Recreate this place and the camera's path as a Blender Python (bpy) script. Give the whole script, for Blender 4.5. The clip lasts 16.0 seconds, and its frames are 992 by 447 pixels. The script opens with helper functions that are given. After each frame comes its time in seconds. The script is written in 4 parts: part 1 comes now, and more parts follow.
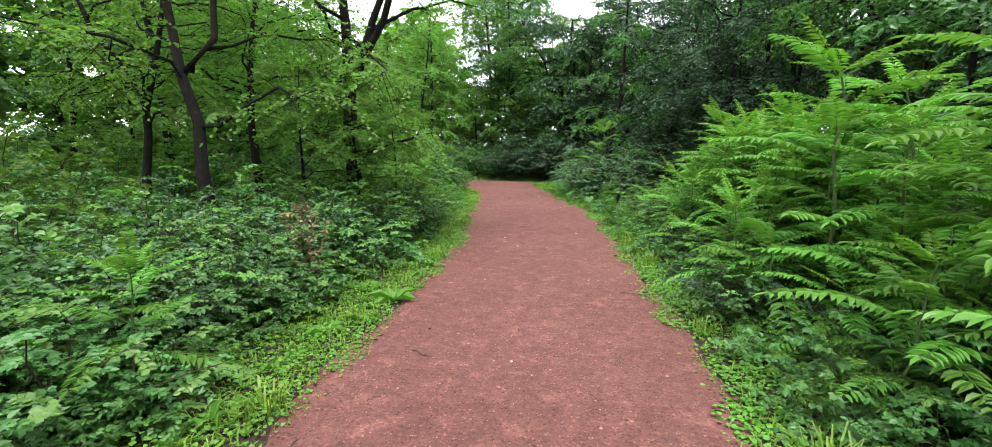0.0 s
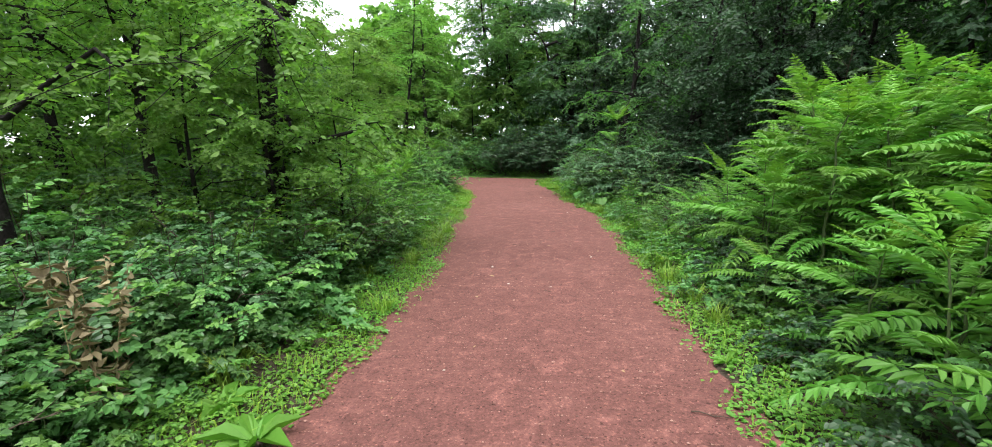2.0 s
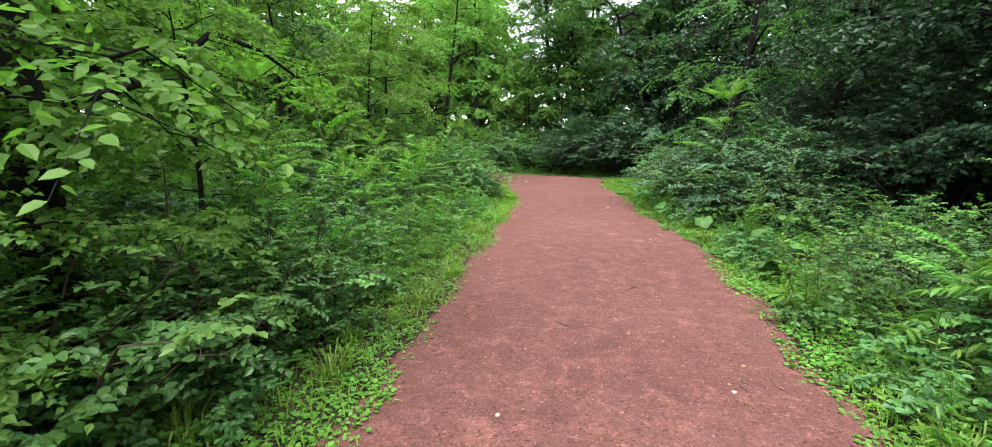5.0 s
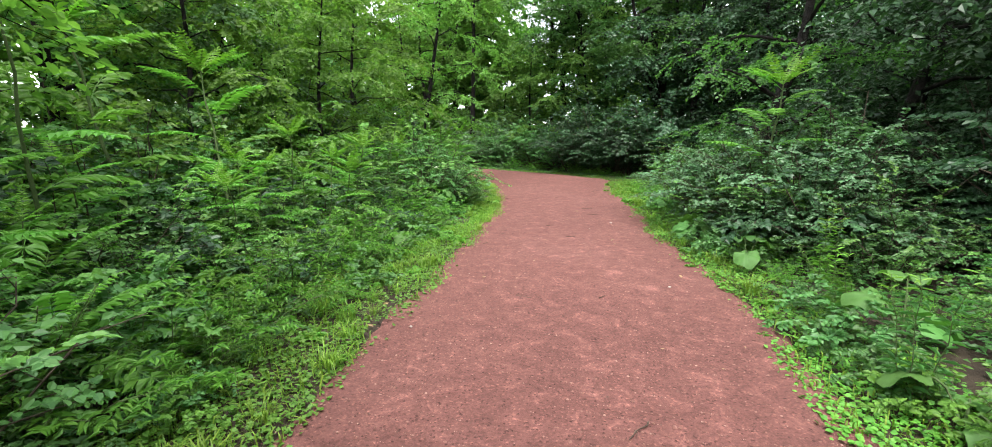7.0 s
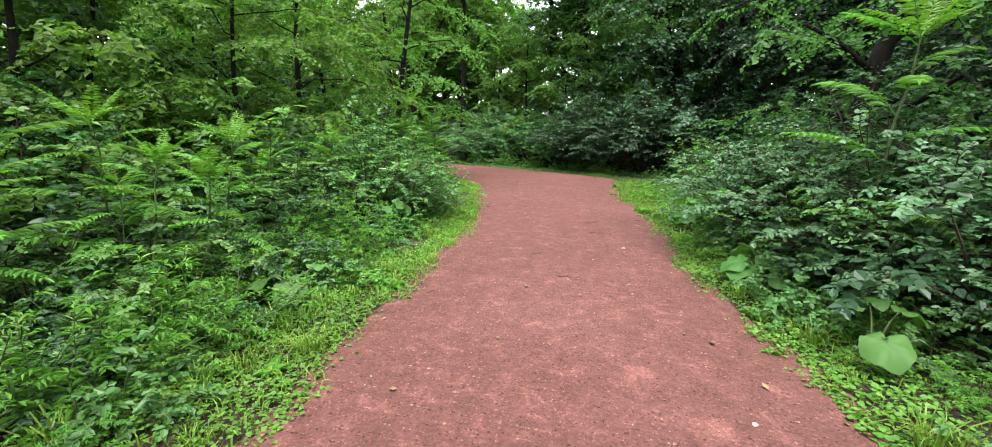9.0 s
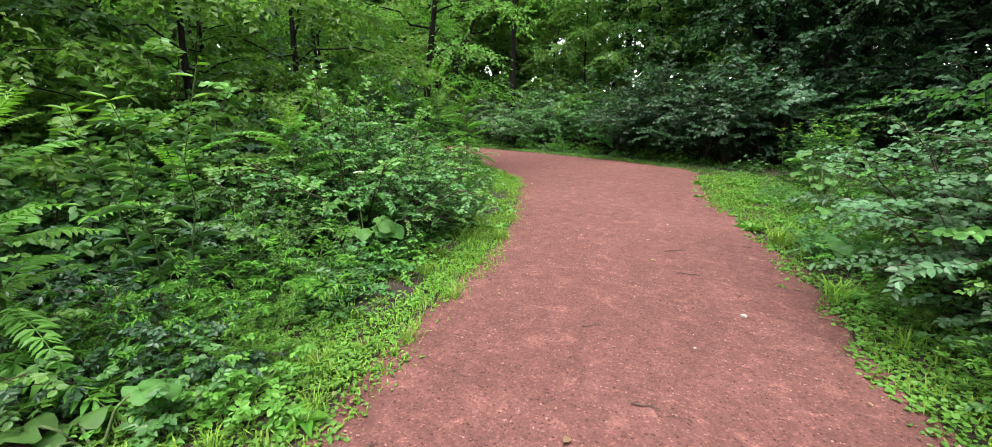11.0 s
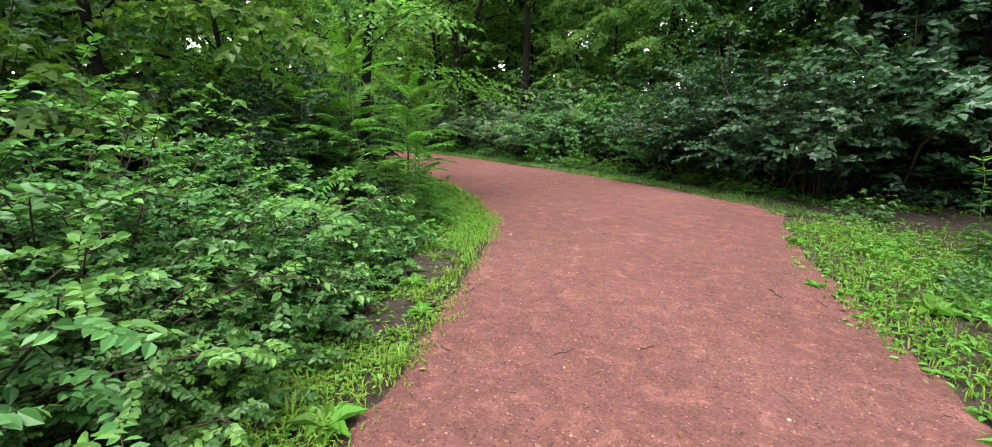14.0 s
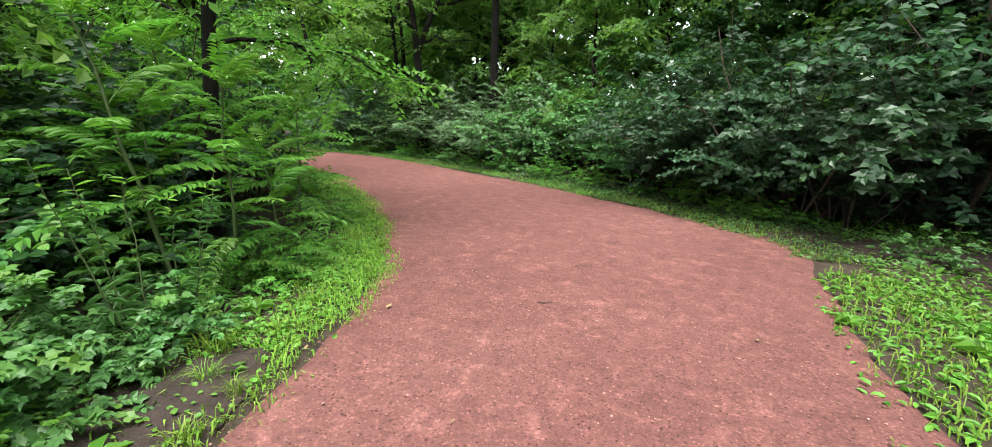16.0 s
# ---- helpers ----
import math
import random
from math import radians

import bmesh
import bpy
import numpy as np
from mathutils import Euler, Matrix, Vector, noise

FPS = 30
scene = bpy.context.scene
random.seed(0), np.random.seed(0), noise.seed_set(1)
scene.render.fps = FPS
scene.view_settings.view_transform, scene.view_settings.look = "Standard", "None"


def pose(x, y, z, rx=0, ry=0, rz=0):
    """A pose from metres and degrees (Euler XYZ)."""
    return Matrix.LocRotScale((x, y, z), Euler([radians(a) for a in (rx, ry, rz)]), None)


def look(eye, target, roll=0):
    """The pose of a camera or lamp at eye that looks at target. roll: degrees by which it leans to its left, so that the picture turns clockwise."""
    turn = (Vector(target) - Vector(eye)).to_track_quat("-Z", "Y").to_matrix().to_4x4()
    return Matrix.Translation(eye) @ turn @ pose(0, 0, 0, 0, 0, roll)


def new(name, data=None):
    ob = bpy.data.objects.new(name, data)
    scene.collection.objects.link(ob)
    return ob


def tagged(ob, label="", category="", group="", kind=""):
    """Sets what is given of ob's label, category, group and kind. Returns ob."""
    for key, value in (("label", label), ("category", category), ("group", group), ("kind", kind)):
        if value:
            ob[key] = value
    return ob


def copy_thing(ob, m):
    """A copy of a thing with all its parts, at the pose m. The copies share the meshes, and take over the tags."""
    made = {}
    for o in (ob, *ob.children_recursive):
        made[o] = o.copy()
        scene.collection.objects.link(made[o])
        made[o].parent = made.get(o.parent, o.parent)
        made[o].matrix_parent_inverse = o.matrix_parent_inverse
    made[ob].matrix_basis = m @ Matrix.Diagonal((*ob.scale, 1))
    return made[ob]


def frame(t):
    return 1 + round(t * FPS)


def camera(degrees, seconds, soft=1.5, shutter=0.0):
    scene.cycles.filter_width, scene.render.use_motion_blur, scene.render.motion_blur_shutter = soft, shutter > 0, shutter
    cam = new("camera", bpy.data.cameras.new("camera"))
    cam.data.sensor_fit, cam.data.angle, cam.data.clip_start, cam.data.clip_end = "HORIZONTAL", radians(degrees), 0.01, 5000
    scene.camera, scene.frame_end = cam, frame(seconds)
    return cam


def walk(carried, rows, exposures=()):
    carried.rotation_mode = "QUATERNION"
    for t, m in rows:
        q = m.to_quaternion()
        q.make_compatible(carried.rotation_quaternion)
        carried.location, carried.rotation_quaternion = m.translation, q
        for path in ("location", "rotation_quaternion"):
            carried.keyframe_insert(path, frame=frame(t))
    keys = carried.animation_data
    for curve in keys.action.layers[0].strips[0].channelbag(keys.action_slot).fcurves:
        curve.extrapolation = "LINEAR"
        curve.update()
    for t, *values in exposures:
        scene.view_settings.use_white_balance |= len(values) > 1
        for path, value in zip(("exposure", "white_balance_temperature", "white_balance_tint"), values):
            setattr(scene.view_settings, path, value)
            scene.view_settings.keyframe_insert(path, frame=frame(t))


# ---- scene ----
cam = camera(94.6, 16.0, soft=1.0)
PATH = [
    (0, look((0.000, 0.000, 1.576), (-1.280, 9.808, 0.104), -0.24)),
    (0.5, look((-0.077, 0.587, 1.593), (-1.484, 10.370, 0.073), -0.55)),
    (1, look((-0.105, 1.207, 1.614), (-1.486, 10.990, 0.066), -1.55)),
    (1.5, look((-0.059, 1.862, 1.635), (-1.397, 11.649, 0.077), -1.75)),
    (2, look((-0.018, 2.529, 1.612), (-1.409, 12.301, 0.008), -1.65)),
    (2.5, look((0.057, 3.178, 1.584), (-1.558, 12.921, 0.014), 0.57)),
    (3, look((0.112, 3.787, 1.561), (-1.804, 13.473, -0.025), 0.67)),
    (3.5, look((0.113, 4.417, 1.533), (-2.254, 14.002, -0.058), 0.36)),
    (3.7, look((0.068, 4.668, 1.518), (-2.417, 14.214, -0.126), 0.55)),
    (5.8, look((-0.350, 7.242, 1.588), (-3.071, 16.693, -0.223), -1.48)),
    (6, look((-0.334, 7.494, 1.585), (-3.057, 16.926, -0.316), -0.58)),
    (6.5, look((-0.296, 8.120, 1.595), (-3.081, 17.531, -0.322), 0.64)),
    (7, look((-0.296, 8.769, 1.608), (-3.099, 18.180, -0.277), 0.42)),
    (7.5, look((-0.256, 9.420, 1.597), (-3.077, 18.825, -0.296), -0.82)),
    (8, look((-0.299, 10.070, 1.564), (-3.112, 19.471, -0.362), 0.22)),
    (8.2, look((-0.358, 10.339, 1.557), (-3.051, 19.782, -0.334), 0.60)),
    (10.3, look((-0.831, 12.875, 1.567), (-4.260, 21.979, -0.749), -0.20)),
    (10.5, look((-0.899, 13.123, 1.569), (-4.421, 22.189, -0.754), -0.29)),
    (11, look((-1.059, 13.745, 1.568), (-5.016, 22.604, -0.854), -0.16)),
    (11.5, look((-1.266, 14.371, 1.593), (-5.774, 22.947, -0.882), -0.49)),
    (12, look((-1.480, 15.046, 1.618), (-6.164, 23.538, -0.821), -0.01)),
    (12.5, look((-1.590, 15.748, 1.615), (-6.329, 24.215, -0.804), 0.61)),
    (13, look((-1.679, 16.456, 1.587), (-6.393, 24.952, -0.775), 0.66)),
    (13.5, look((-1.725, 17.126, 1.561), (-6.315, 25.692, -0.797), 0.82)),
    (14, look((-1.778, 17.751, 1.562), (-6.345, 26.328, -0.802), 0.71)),
    (14.5, look((-1.832, 18.394, 1.582), (-6.364, 26.998, -0.752), -0.32)),
    (15, look((-1.844, 19.032, 1.582), (-6.369, 27.630, -0.783), -0.37)),
    (15.5, look((-1.927, 19.653, 1.573), (-6.436, 28.267, -0.764), 1.01)),
    (16, look((-1.976, 20.246, 1.554), (-6.443, 28.873, -0.817), 1.05)),
]
walk(cam, PATH, exposures=((0.0, 2.15), (3.5, 2.25), (6.0, 2.45), (10.5, 2.4), (13.0, 2.38), (14.5, 2.46), (16.0, 2.62)))

# ---- world and light: a bright overcast sky ----
world = bpy.data.worlds.new("world")
scene.world = world
world.use_nodes = True
wn, wl = world.node_tree.nodes, world.node_tree.links
wn.clear()
sky = wn.new("ShaderNodeTexSky")
sky.sky_type = "NISHITA"
sky.sun_disc = False
sky.sun_elevation, sky.sun_rotation = radians(72), radians(205)
sky.dust_density, sky.air_density = 1.0, 1.0
haze = wn.new("ShaderNodeHueSaturation")
haze.inputs["Saturation"].default_value = 0.2
back = wn.new("ShaderNodeBackground")
back.inputs["Strength"].default_value = 0.15
wout = wn.new("ShaderNodeOutputWorld")
wl.new(sky.outputs[0], haze.inputs["Color"])
wl.new(haze.outputs[0], back.inputs[0])
wl.new(back.outputs[0], wout.inputs[0])
sun_data = bpy.data.lights.new("sun", "SUN")
sun_data.energy, sun_data.angle, sun_data.color = 1.5, radians(35), (1.0, 0.97, 0.92)
sun = new("sun", sun_data)
sun.matrix_basis = look((0, 0, 30), (-7, 15, -20))

# ---- materials ----


def material(name):
    mat = bpy.data.materials.new(name)
    mat.use_nodes = True
    nodes, links = mat.node_tree.nodes, mat.node_tree.links
    nodes.clear()
    return mat, nodes, links


def ramp(nodes, stops):
    node = nodes.new("ShaderNodeValToRGB")
    node.color_ramp.elements[0].position, node.color_ramp.elements[0].color = stops[0][0], (*stops[0][1], 1)
    node.color_ramp.elements[1].position, node.color_ramp.elements[1].color = stops[-1][0], (*stops[-1][1], 1)
    for where, colour in stops[1:-1]:
        node.color_ramp.elements.new(where).color = (*colour, 1)
    return node


def noise_at(nodes, links, scale, detail=4.0, rough=0.6):
    place = nodes.new("ShaderNodeNewGeometry")
    tex = nodes.new("ShaderNodeTexNoise")
    tex.inputs["Scale"].default_value, tex.inputs["Detail"].default_value, tex.inputs["Roughness"].default_value = scale, detail, rough
    links.new(place.outputs["Position"], tex.inputs["Vector"])
    return tex


def mixed(nodes, links, a, b, fac, kind="MIX"):
    node = nodes.new("ShaderNodeMix")
    node.data_type, node.blend_type = "RGBA", kind
    for sock, value in ((node.inputs[0], fac), (node.inputs[6], a), (node.inputs[7], b)):
        if isinstance(value, (int, float)):
            sock.default_value = value
        elif isinstance(value, tuple):
            sock.default_value = (*value, 1)
        else:
            links.new(value, sock)
    return node.outputs[2]


def leaf_material(name, dark, mid, light, gloss=0.42, through_light=0.35):
    """Leaf: each leaf its own tone, each plant a shift, light let through."""
    mat, n, l = material(name)
    geo, info = n.new("ShaderNodeNewGeometry"), n.new("ShaderNodeObjectInfo")
    tone = ramp(n, [(0.0, dark), (0.55, mid), (1.0, light)])
    l.new(geo.outputs["Random Per Island"], tone.inputs[0])
    shift = n.new("ShaderNodeMapRange")
    shift.inputs["To Min"].default_value, shift.inputs["To Max"].default_value = 0.72, 1.3
    l.new(info.outputs["Random"], shift.inputs[0])
    hue = n.new("ShaderNodeHueSaturation")
    l.new(tone.outputs[0], hue.inputs["Color"])
    l.new(shift.outputs[0], hue.inputs["Value"])
    turn = n.new("ShaderNodeMapRange")
    turn.inputs["To Min"].default_value, turn.inputs["To Max"].default_value = 0.485, 0.512
    l.new(info.outputs["Random"], turn.inputs[0])
    l.new(turn.outputs[0], hue.inputs["Hue"])
    vein = noise_at(n, l, 38.0, 3.0)
    patch = n.new("ShaderNodeMapRange")
    patch.inputs["From Min"].default_value, patch.inputs["From Max"].default_value = 0.3, 0.7
    patch.inputs["To Min"].default_value, patch.inputs["To Max"].default_value = 0.0, 0.35
    l.new(vein.outputs[0], patch.inputs[0])
    colour = mixed(n, l, hue.outputs[0], light, patch.outputs[0])
    main = n.new("ShaderNodeBsdfPrincipled")
    main.inputs["Roughness"].default_value = gloss
    main.inputs["Specular IOR Level"].default_value = 0.34
    l.new(colour, main.inputs["Base Color"])
    lit = n.new("ShaderNodeBsdfTranslucent")
    warm = mixed(n, l, colour, (0.85, 1.0, 0.5), 1.0, "MULTIPLY")
    l.new(warm, lit.inputs["Color"])
    both, out = n.new("ShaderNodeMixShader"), n.new("ShaderNodeOutputMaterial")
    both.inputs[0].default_value = through_light
    l.new(main.outputs[0], both.inputs[1])
    l.new(lit.outputs[0], both.inputs[2])
    l.new(both.outputs[0], out.inputs[0])
    return mat


def solid_material(name, stops, scale, bump=0.3, depth=0.01, rough=0.85, fine=0.0, fine_stops=None):
    """Opaque rough surface: coarse patches, fine grain and relief."""
    mat, n, l = material(name)
    coarse = noise_at(n, l, scale, 6.0, 0.65)
    tone = ramp(n, stops)
    l.new(coarse.outputs[0], tone.inputs[0])
    colour, height = tone.outputs[0], coarse.outputs[0]
    if fine:
        grain = noise_at(n, l, fine, 5.0, 0.7)
        grain_tone = ramp(n, fine_stops)
        l.new(grain.outputs[0], grain_tone.inputs[0])
        colour = mixed(n, l, colour, grain_tone.outputs[0], 0.55, "OVERLAY")
        height = grain.outputs[0]
    main, out, relief = n.new("ShaderNodeBsdfPrincipled"), n.new("ShaderNodeOutputMaterial"), n.new("ShaderNodeBump")
    main.inputs["Roughness"].default_value = rough
    main.inputs["Specular IOR Level"].default_value = 0.25
    relief.inputs["Strength"].default_value, relief.inputs["Distance"].default_value = bump, depth
    l.new(height, relief.inputs["Height"])
    l.new(relief.outputs[0], main.inputs["Normal"])
    l.new(colour, main.inputs["Base Color"])
    l.new(main.outputs[0], out.inputs[0])
    return mat


M_SHRUB = leaf_material("shrub_leaf", (0.041, 0.117, 0.033), (0.062, 0.165, 0.042), (0.096, 0.22, 0.058))
M_PALE = leaf_material("pale_leaf", (0.046, 0.12, 0.046), (0.072, 0.165, 0.067), (0.108, 0.22, 0.1), 0.38)
# Greyish pale tone stands for the sky's sheen on glossy leaves.
M_SKY_SHEEN = leaf_material("sky_sheen_leaf", (0.052, 0.115, 0.046), (0.082, 0.165, 0.066), (0.13, 0.225, 0.1), 0.36, 0.4)
M_TIP = leaf_material("shoot_leaf", (0.07, 0.185, 0.04), (0.108, 0.245, 0.052), (0.16, 0.32, 0.075), 0.42, 0.42)
# Dark green lowered further, so the colour itself carries the wood's deep shade.
M_DARK_SHADED = leaf_material("dark_shaded_leaf", (0.015, 0.047, 0.019), (0.027, 0.073, 0.029), (0.05, 0.112, 0.046), 0.38)
M_YOUNG = leaf_material("young_leaf", (0.085, 0.215, 0.026), (0.125, 0.285, 0.034), (0.19, 0.36, 0.05), 0.45, 0.45)
M_SUMAC = leaf_material("sumac_leaf", (0.075, 0.205, 0.036), (0.115, 0.282, 0.048), (0.175, 0.36, 0.066), 0.45, 0.48)
M_TREE = leaf_material("tree_leaf", (0.042, 0.118, 0.03), (0.066, 0.165, 0.042), (0.1, 0.215, 0.058), 0.45, 0.58)
# Lighter copy of the tree leaf, with backlit glow put into its colour.
M_BRIGHT = leaf_material("brightened_leaf", (0.08, 0.185, 0.036), (0.12, 0.25, 0.05), (0.17, 0.315, 0.065), 0.5, 0.62)
M_GRASS = leaf_material("grass_blade", (0.085, 0.19, 0.02), (0.14, 0.27, 0.03), (0.23, 0.36, 0.05), 0.5, 0.4)
M_COVER = leaf_material("ground_cover_leaf", (0.055, 0.165, 0.02), (0.085, 0.225, 0.028), (0.13, 0.29, 0.04), 0.5, 0.35)
M_BURDOCK = leaf_material("burdock_leaf", (0.055, 0.15, 0.032), (0.072, 0.185, 0.038), (0.1, 0.225, 0.05), 0.6, 0.4)
M_DRY = leaf_material("dry_plant", (0.12, 0.1, 0.05), (0.2, 0.165, 0.085), (0.3, 0.25, 0.14), 0.7, 0.2)
M_FALLEN = leaf_material("fallen_leaf", (0.1, 0.055, 0.03), (0.19, 0.11, 0.06), (0.3, 0.22, 0.12), 0.6, 0.15)
M_FLOWER = leaf_material("white_flower", (0.55, 0.58, 0.5), (0.7, 0.72, 0.64), (0.8, 0.8, 0.74), 0.6, 0.3)
M_STEM = solid_material("green_stem", [(0.3, (0.05, 0.09, 0.03)), (0.7, (0.1, 0.13, 0.05))], 14.0)
M_TWIG = solid_material("woody_twig", [(0.3, (0.03, 0.022, 0.016)), (0.7, (0.075, 0.055, 0.04))], 22.0)
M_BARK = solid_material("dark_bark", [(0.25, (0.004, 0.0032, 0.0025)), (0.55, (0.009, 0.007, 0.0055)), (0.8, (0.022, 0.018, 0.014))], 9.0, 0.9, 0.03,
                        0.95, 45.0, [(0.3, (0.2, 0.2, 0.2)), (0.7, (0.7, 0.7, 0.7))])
M_SOIL = solid_material("damp_soil", [(0.25, (0.018, 0.013, 0.009)), (0.5, (0.038, 0.027, 0.018)), (0.75, (0.06, 0.045, 0.03))], 3.0, 0.8, 0.03,
                        0.9, 60.0, [(0.3, (0.25, 0.25, 0.25)), (0.7, (0.75, 0.75, 0.75))])
M_MUD = solid_material("bare_mud", [(0.25, (0.02, 0.0135, 0.0105)), (0.75, (0.052, 0.036, 0.03))], 4.0, 0.9, 0.02,
                       0.7, 70.0, [(0.3, (0.3, 0.3, 0.3)), (0.7, (0.7, 0.7, 0.7))])


def path_material():
    """Crushed brick: broad damp and dusty patches, scuffs, fine grain, pale and dark crumbs."""
    mat, n, l = material("crushed_brick")
    broad = noise_at(n, l, 0.45, 5.0, 0.55)
    tone = ramp(n, [(0.3, (0.096, 0.041, 0.0352)), (0.5, (0.107, 0.0455, 0.039)), (0.7, (0.122, 0.054, 0.0465))])
    l.new(broad.outputs[0], tone.inputs[0])
    scuff = noise_at(n, l, 5.5, 9.0, 0.7)
    scuff.inputs["Distortion"].default_value = 0.8
    scuff_tone = ramp(n, [(0.28, (0.34, 0.33, 0.33)), (0.46, (0.46, 0.46, 0.46)), (0.55, (0.54, 0.54, 0.54)), (0.66, (0.86, 0.86, 0.86))])
    l.new(scuff.outputs[0], scuff_tone.inputs[0])
    fine = noise_at(n, l, 48.0, 6.0, 0.85)
    fine_tone = ramp(n, [(0.3, (0.26, 0.25, 0.25)), (0.5, (0.5, 0.5, 0.5)), (0.7, (0.76, 0.75, 0.74))])
    l.new(fine.outputs[0], fine_tone.inputs[0])
    place = n.new("ShaderNodeNewGeometry")
    crumbs = n.new("ShaderNodeTexVoronoi")
    crumbs.inputs["Scale"].default_value = 85.0
    l.new(place.outputs["Position"], crumbs.inputs["Vector"])
    pick = n.new("ShaderNodeSeparateColor")
    l.new(crumbs.outputs["Color"], pick.inputs[0])
    crumb_tone = ramp(n, [(0.0, (0.12, 0.11, 0.11)), (0.07, (0.45, 0.45, 0.45)), (0.86, (0.53, 0.53, 0.53)), (0.96, (0.74, 0.72, 0.7)), (1.0, (0.95, 0.94, 0.92))])
    l.new(pick.outputs[0], crumb_tone.inputs[0])
    colour = mixed(n, l, tone.outputs[0], scuff_tone.outputs[0], 0.8, "OVERLAY")
    colour = mixed(n, l, colour, fine_tone.outputs[0], 0.85, "OVERLAY")
    colour = mixed(n, l, colour, crumb_tone.outputs[0], 0.8, "OVERLAY")
    main, out, relief_node = n.new("ShaderNodeBsdfPrincipled"), n.new("ShaderNodeOutputMaterial"), n.new("ShaderNodeBump")
    main.inputs["Roughness"].default_value = 0.95
    main.inputs["Specular IOR Level"].default_value = 0.2
    relief_node.inputs["Strength"].default_value, relief_node.inputs["Distance"].default_value = 0.7, 0.008
    both = n.new("ShaderNodeMath")
    both.operation = "MULTIPLY_ADD"
    both.inputs[1].default_value = 2.0
    l.new(scuff.outputs[0], both.inputs[0])
    l.new(fine.outputs[0], both.inputs[2])
    l.new(both.outputs[0], relief_node.inputs["Height"])
    l.new(relief_node.outputs[0], main.inputs["Normal"])
    l.new(colour, main.inputs["Base Color"])
    l.new(main.outputs[0], out.inputs[0])
    return mat


M_PATH = path_material()
M_GRIT = leaf_material("brick_grit", (0.04, 0.018, 0.015), (0.13, 0.052, 0.043), (0.24, 0.135, 0.115), 0.9, 0.0)
M_STONE = solid_material("pale_stone", [(0.3, (0.22, 0.17, 0.15)), (0.7, (0.36, 0.31, 0.28))], 40.0, 0.4)

# ---- mesh helpers ----
rng = np.random.default_rng(7)


def mesh_of(name, verts, faces, mat, smooth=False):
    """A mesh from arrays; faces is one array of triangles or quads, or a list of such."""
    faces = faces if isinstance(faces, list) else [faces]
    faces = [np.asarray(f, dtype=np.int32) for f in faces if len(f)]
    me = bpy.data.meshes.new(name)
    verts = np.asarray(verts, dtype=np.float32)
    loops = np.concatenate([f.ravel() for f in faces])
    sizes = np.concatenate([np.full(len(f), f.shape[1], dtype=np.int32) for f in faces])
    starts = np.concatenate([[0], np.cumsum(sizes)[:-1]]).astype(np.int32)
    me.vertices.add(len(verts))
    me.vertices.foreach_set("co", verts.ravel())
    me.loops.add(len(loops))
    me.loops.foreach_set("vertex_index", loops)
    me.polygons.add(len(sizes))
    me.polygons.foreach_set("loop_start", starts)
    me.polygons.foreach_set("use_smooth", np.full(len(sizes), smooth))
    me.update(calc_edges=True)
    me.materials.append(mat)
    return me


def part(name, me, parent, label=""):
    ob = new(name, me)
    ob.parent = parent
    return tagged(ob, label) if label else ob


def unit(v):
    return v / np.maximum(np.linalg.norm(v, axis=-1, keepdims=True), 1e-9)


def ovate(width=0.6, fold=0.1, droop=0.1):
    """Near leaf: six-cornered outline folded on its midrib."""
    w = width / 2
    v = np.array([(0, 0, 0), (w * 0.92, 0.26, fold * 0.8), (w * 0.9, 0.62, fold * 0.5), (0, 1, -droop), (-w * 0.9, 0.62, fold * 0.5), (-w * 0.92, 0.26, fold * 0.8)])
    return v, np.array([(0, 1, 2, 3), (0, 3, 4, 5)])


def blade(width=0.55, fold=0.1, droop=0.15):
    """Far leaf: a folded lozenge."""
    w = width / 2
    return np.array([(0, 0, 0), (w, 0.42, fold), (0, 1, -droop), (-w, 0.42, fold)]), np.array([(0, 1, 2), (0, 2, 3)])


def lobed(width=0.95):
    """Maple- or grape-like leaf with three lobes."""
    w = width / 2
    v = np.array([(0, 0, 0), (w * 0.9, 0.1, 0.06), (w, 0.5, 0.03), (w * 0.45, 0.58, 0.05), (0, 1, -0.16), (-w * 0.45, 0.58, 0.05), (-w, 0.5, 0.03), (-w * 0.9, 0.1, 0.06), (0, 0.5, -0.02)])
    return v, np.array([(0, 1, 8), (1, 2, 8), (2, 3, 8), (3, 4, 8), (4, 5, 8), (5, 6, 8), (6, 7, 8), (7, 0, 8)])


def spread(shape, pos, along, up, size):
    """Copies of a leaf shape: at pos, pointing along, facing up."""
    v, f = shape
    y = unit(along)
    x = unit(np.cross(y, up))
    z = np.cross(x, y)
    size = np.asarray(size)[:, None, None]
    out = pos[:, None, :] + size * (v[None, :, 0:1] * x[:, None] + v[None, :, 1:2] * y[:, None] + v[None, :, 2:3] * z[:, None])
    faces = f[None] + (np.arange(len(pos)) * len(v))[:, None, None]
    return out.reshape(-1, 3), faces.reshape(-1, f.shape[1])


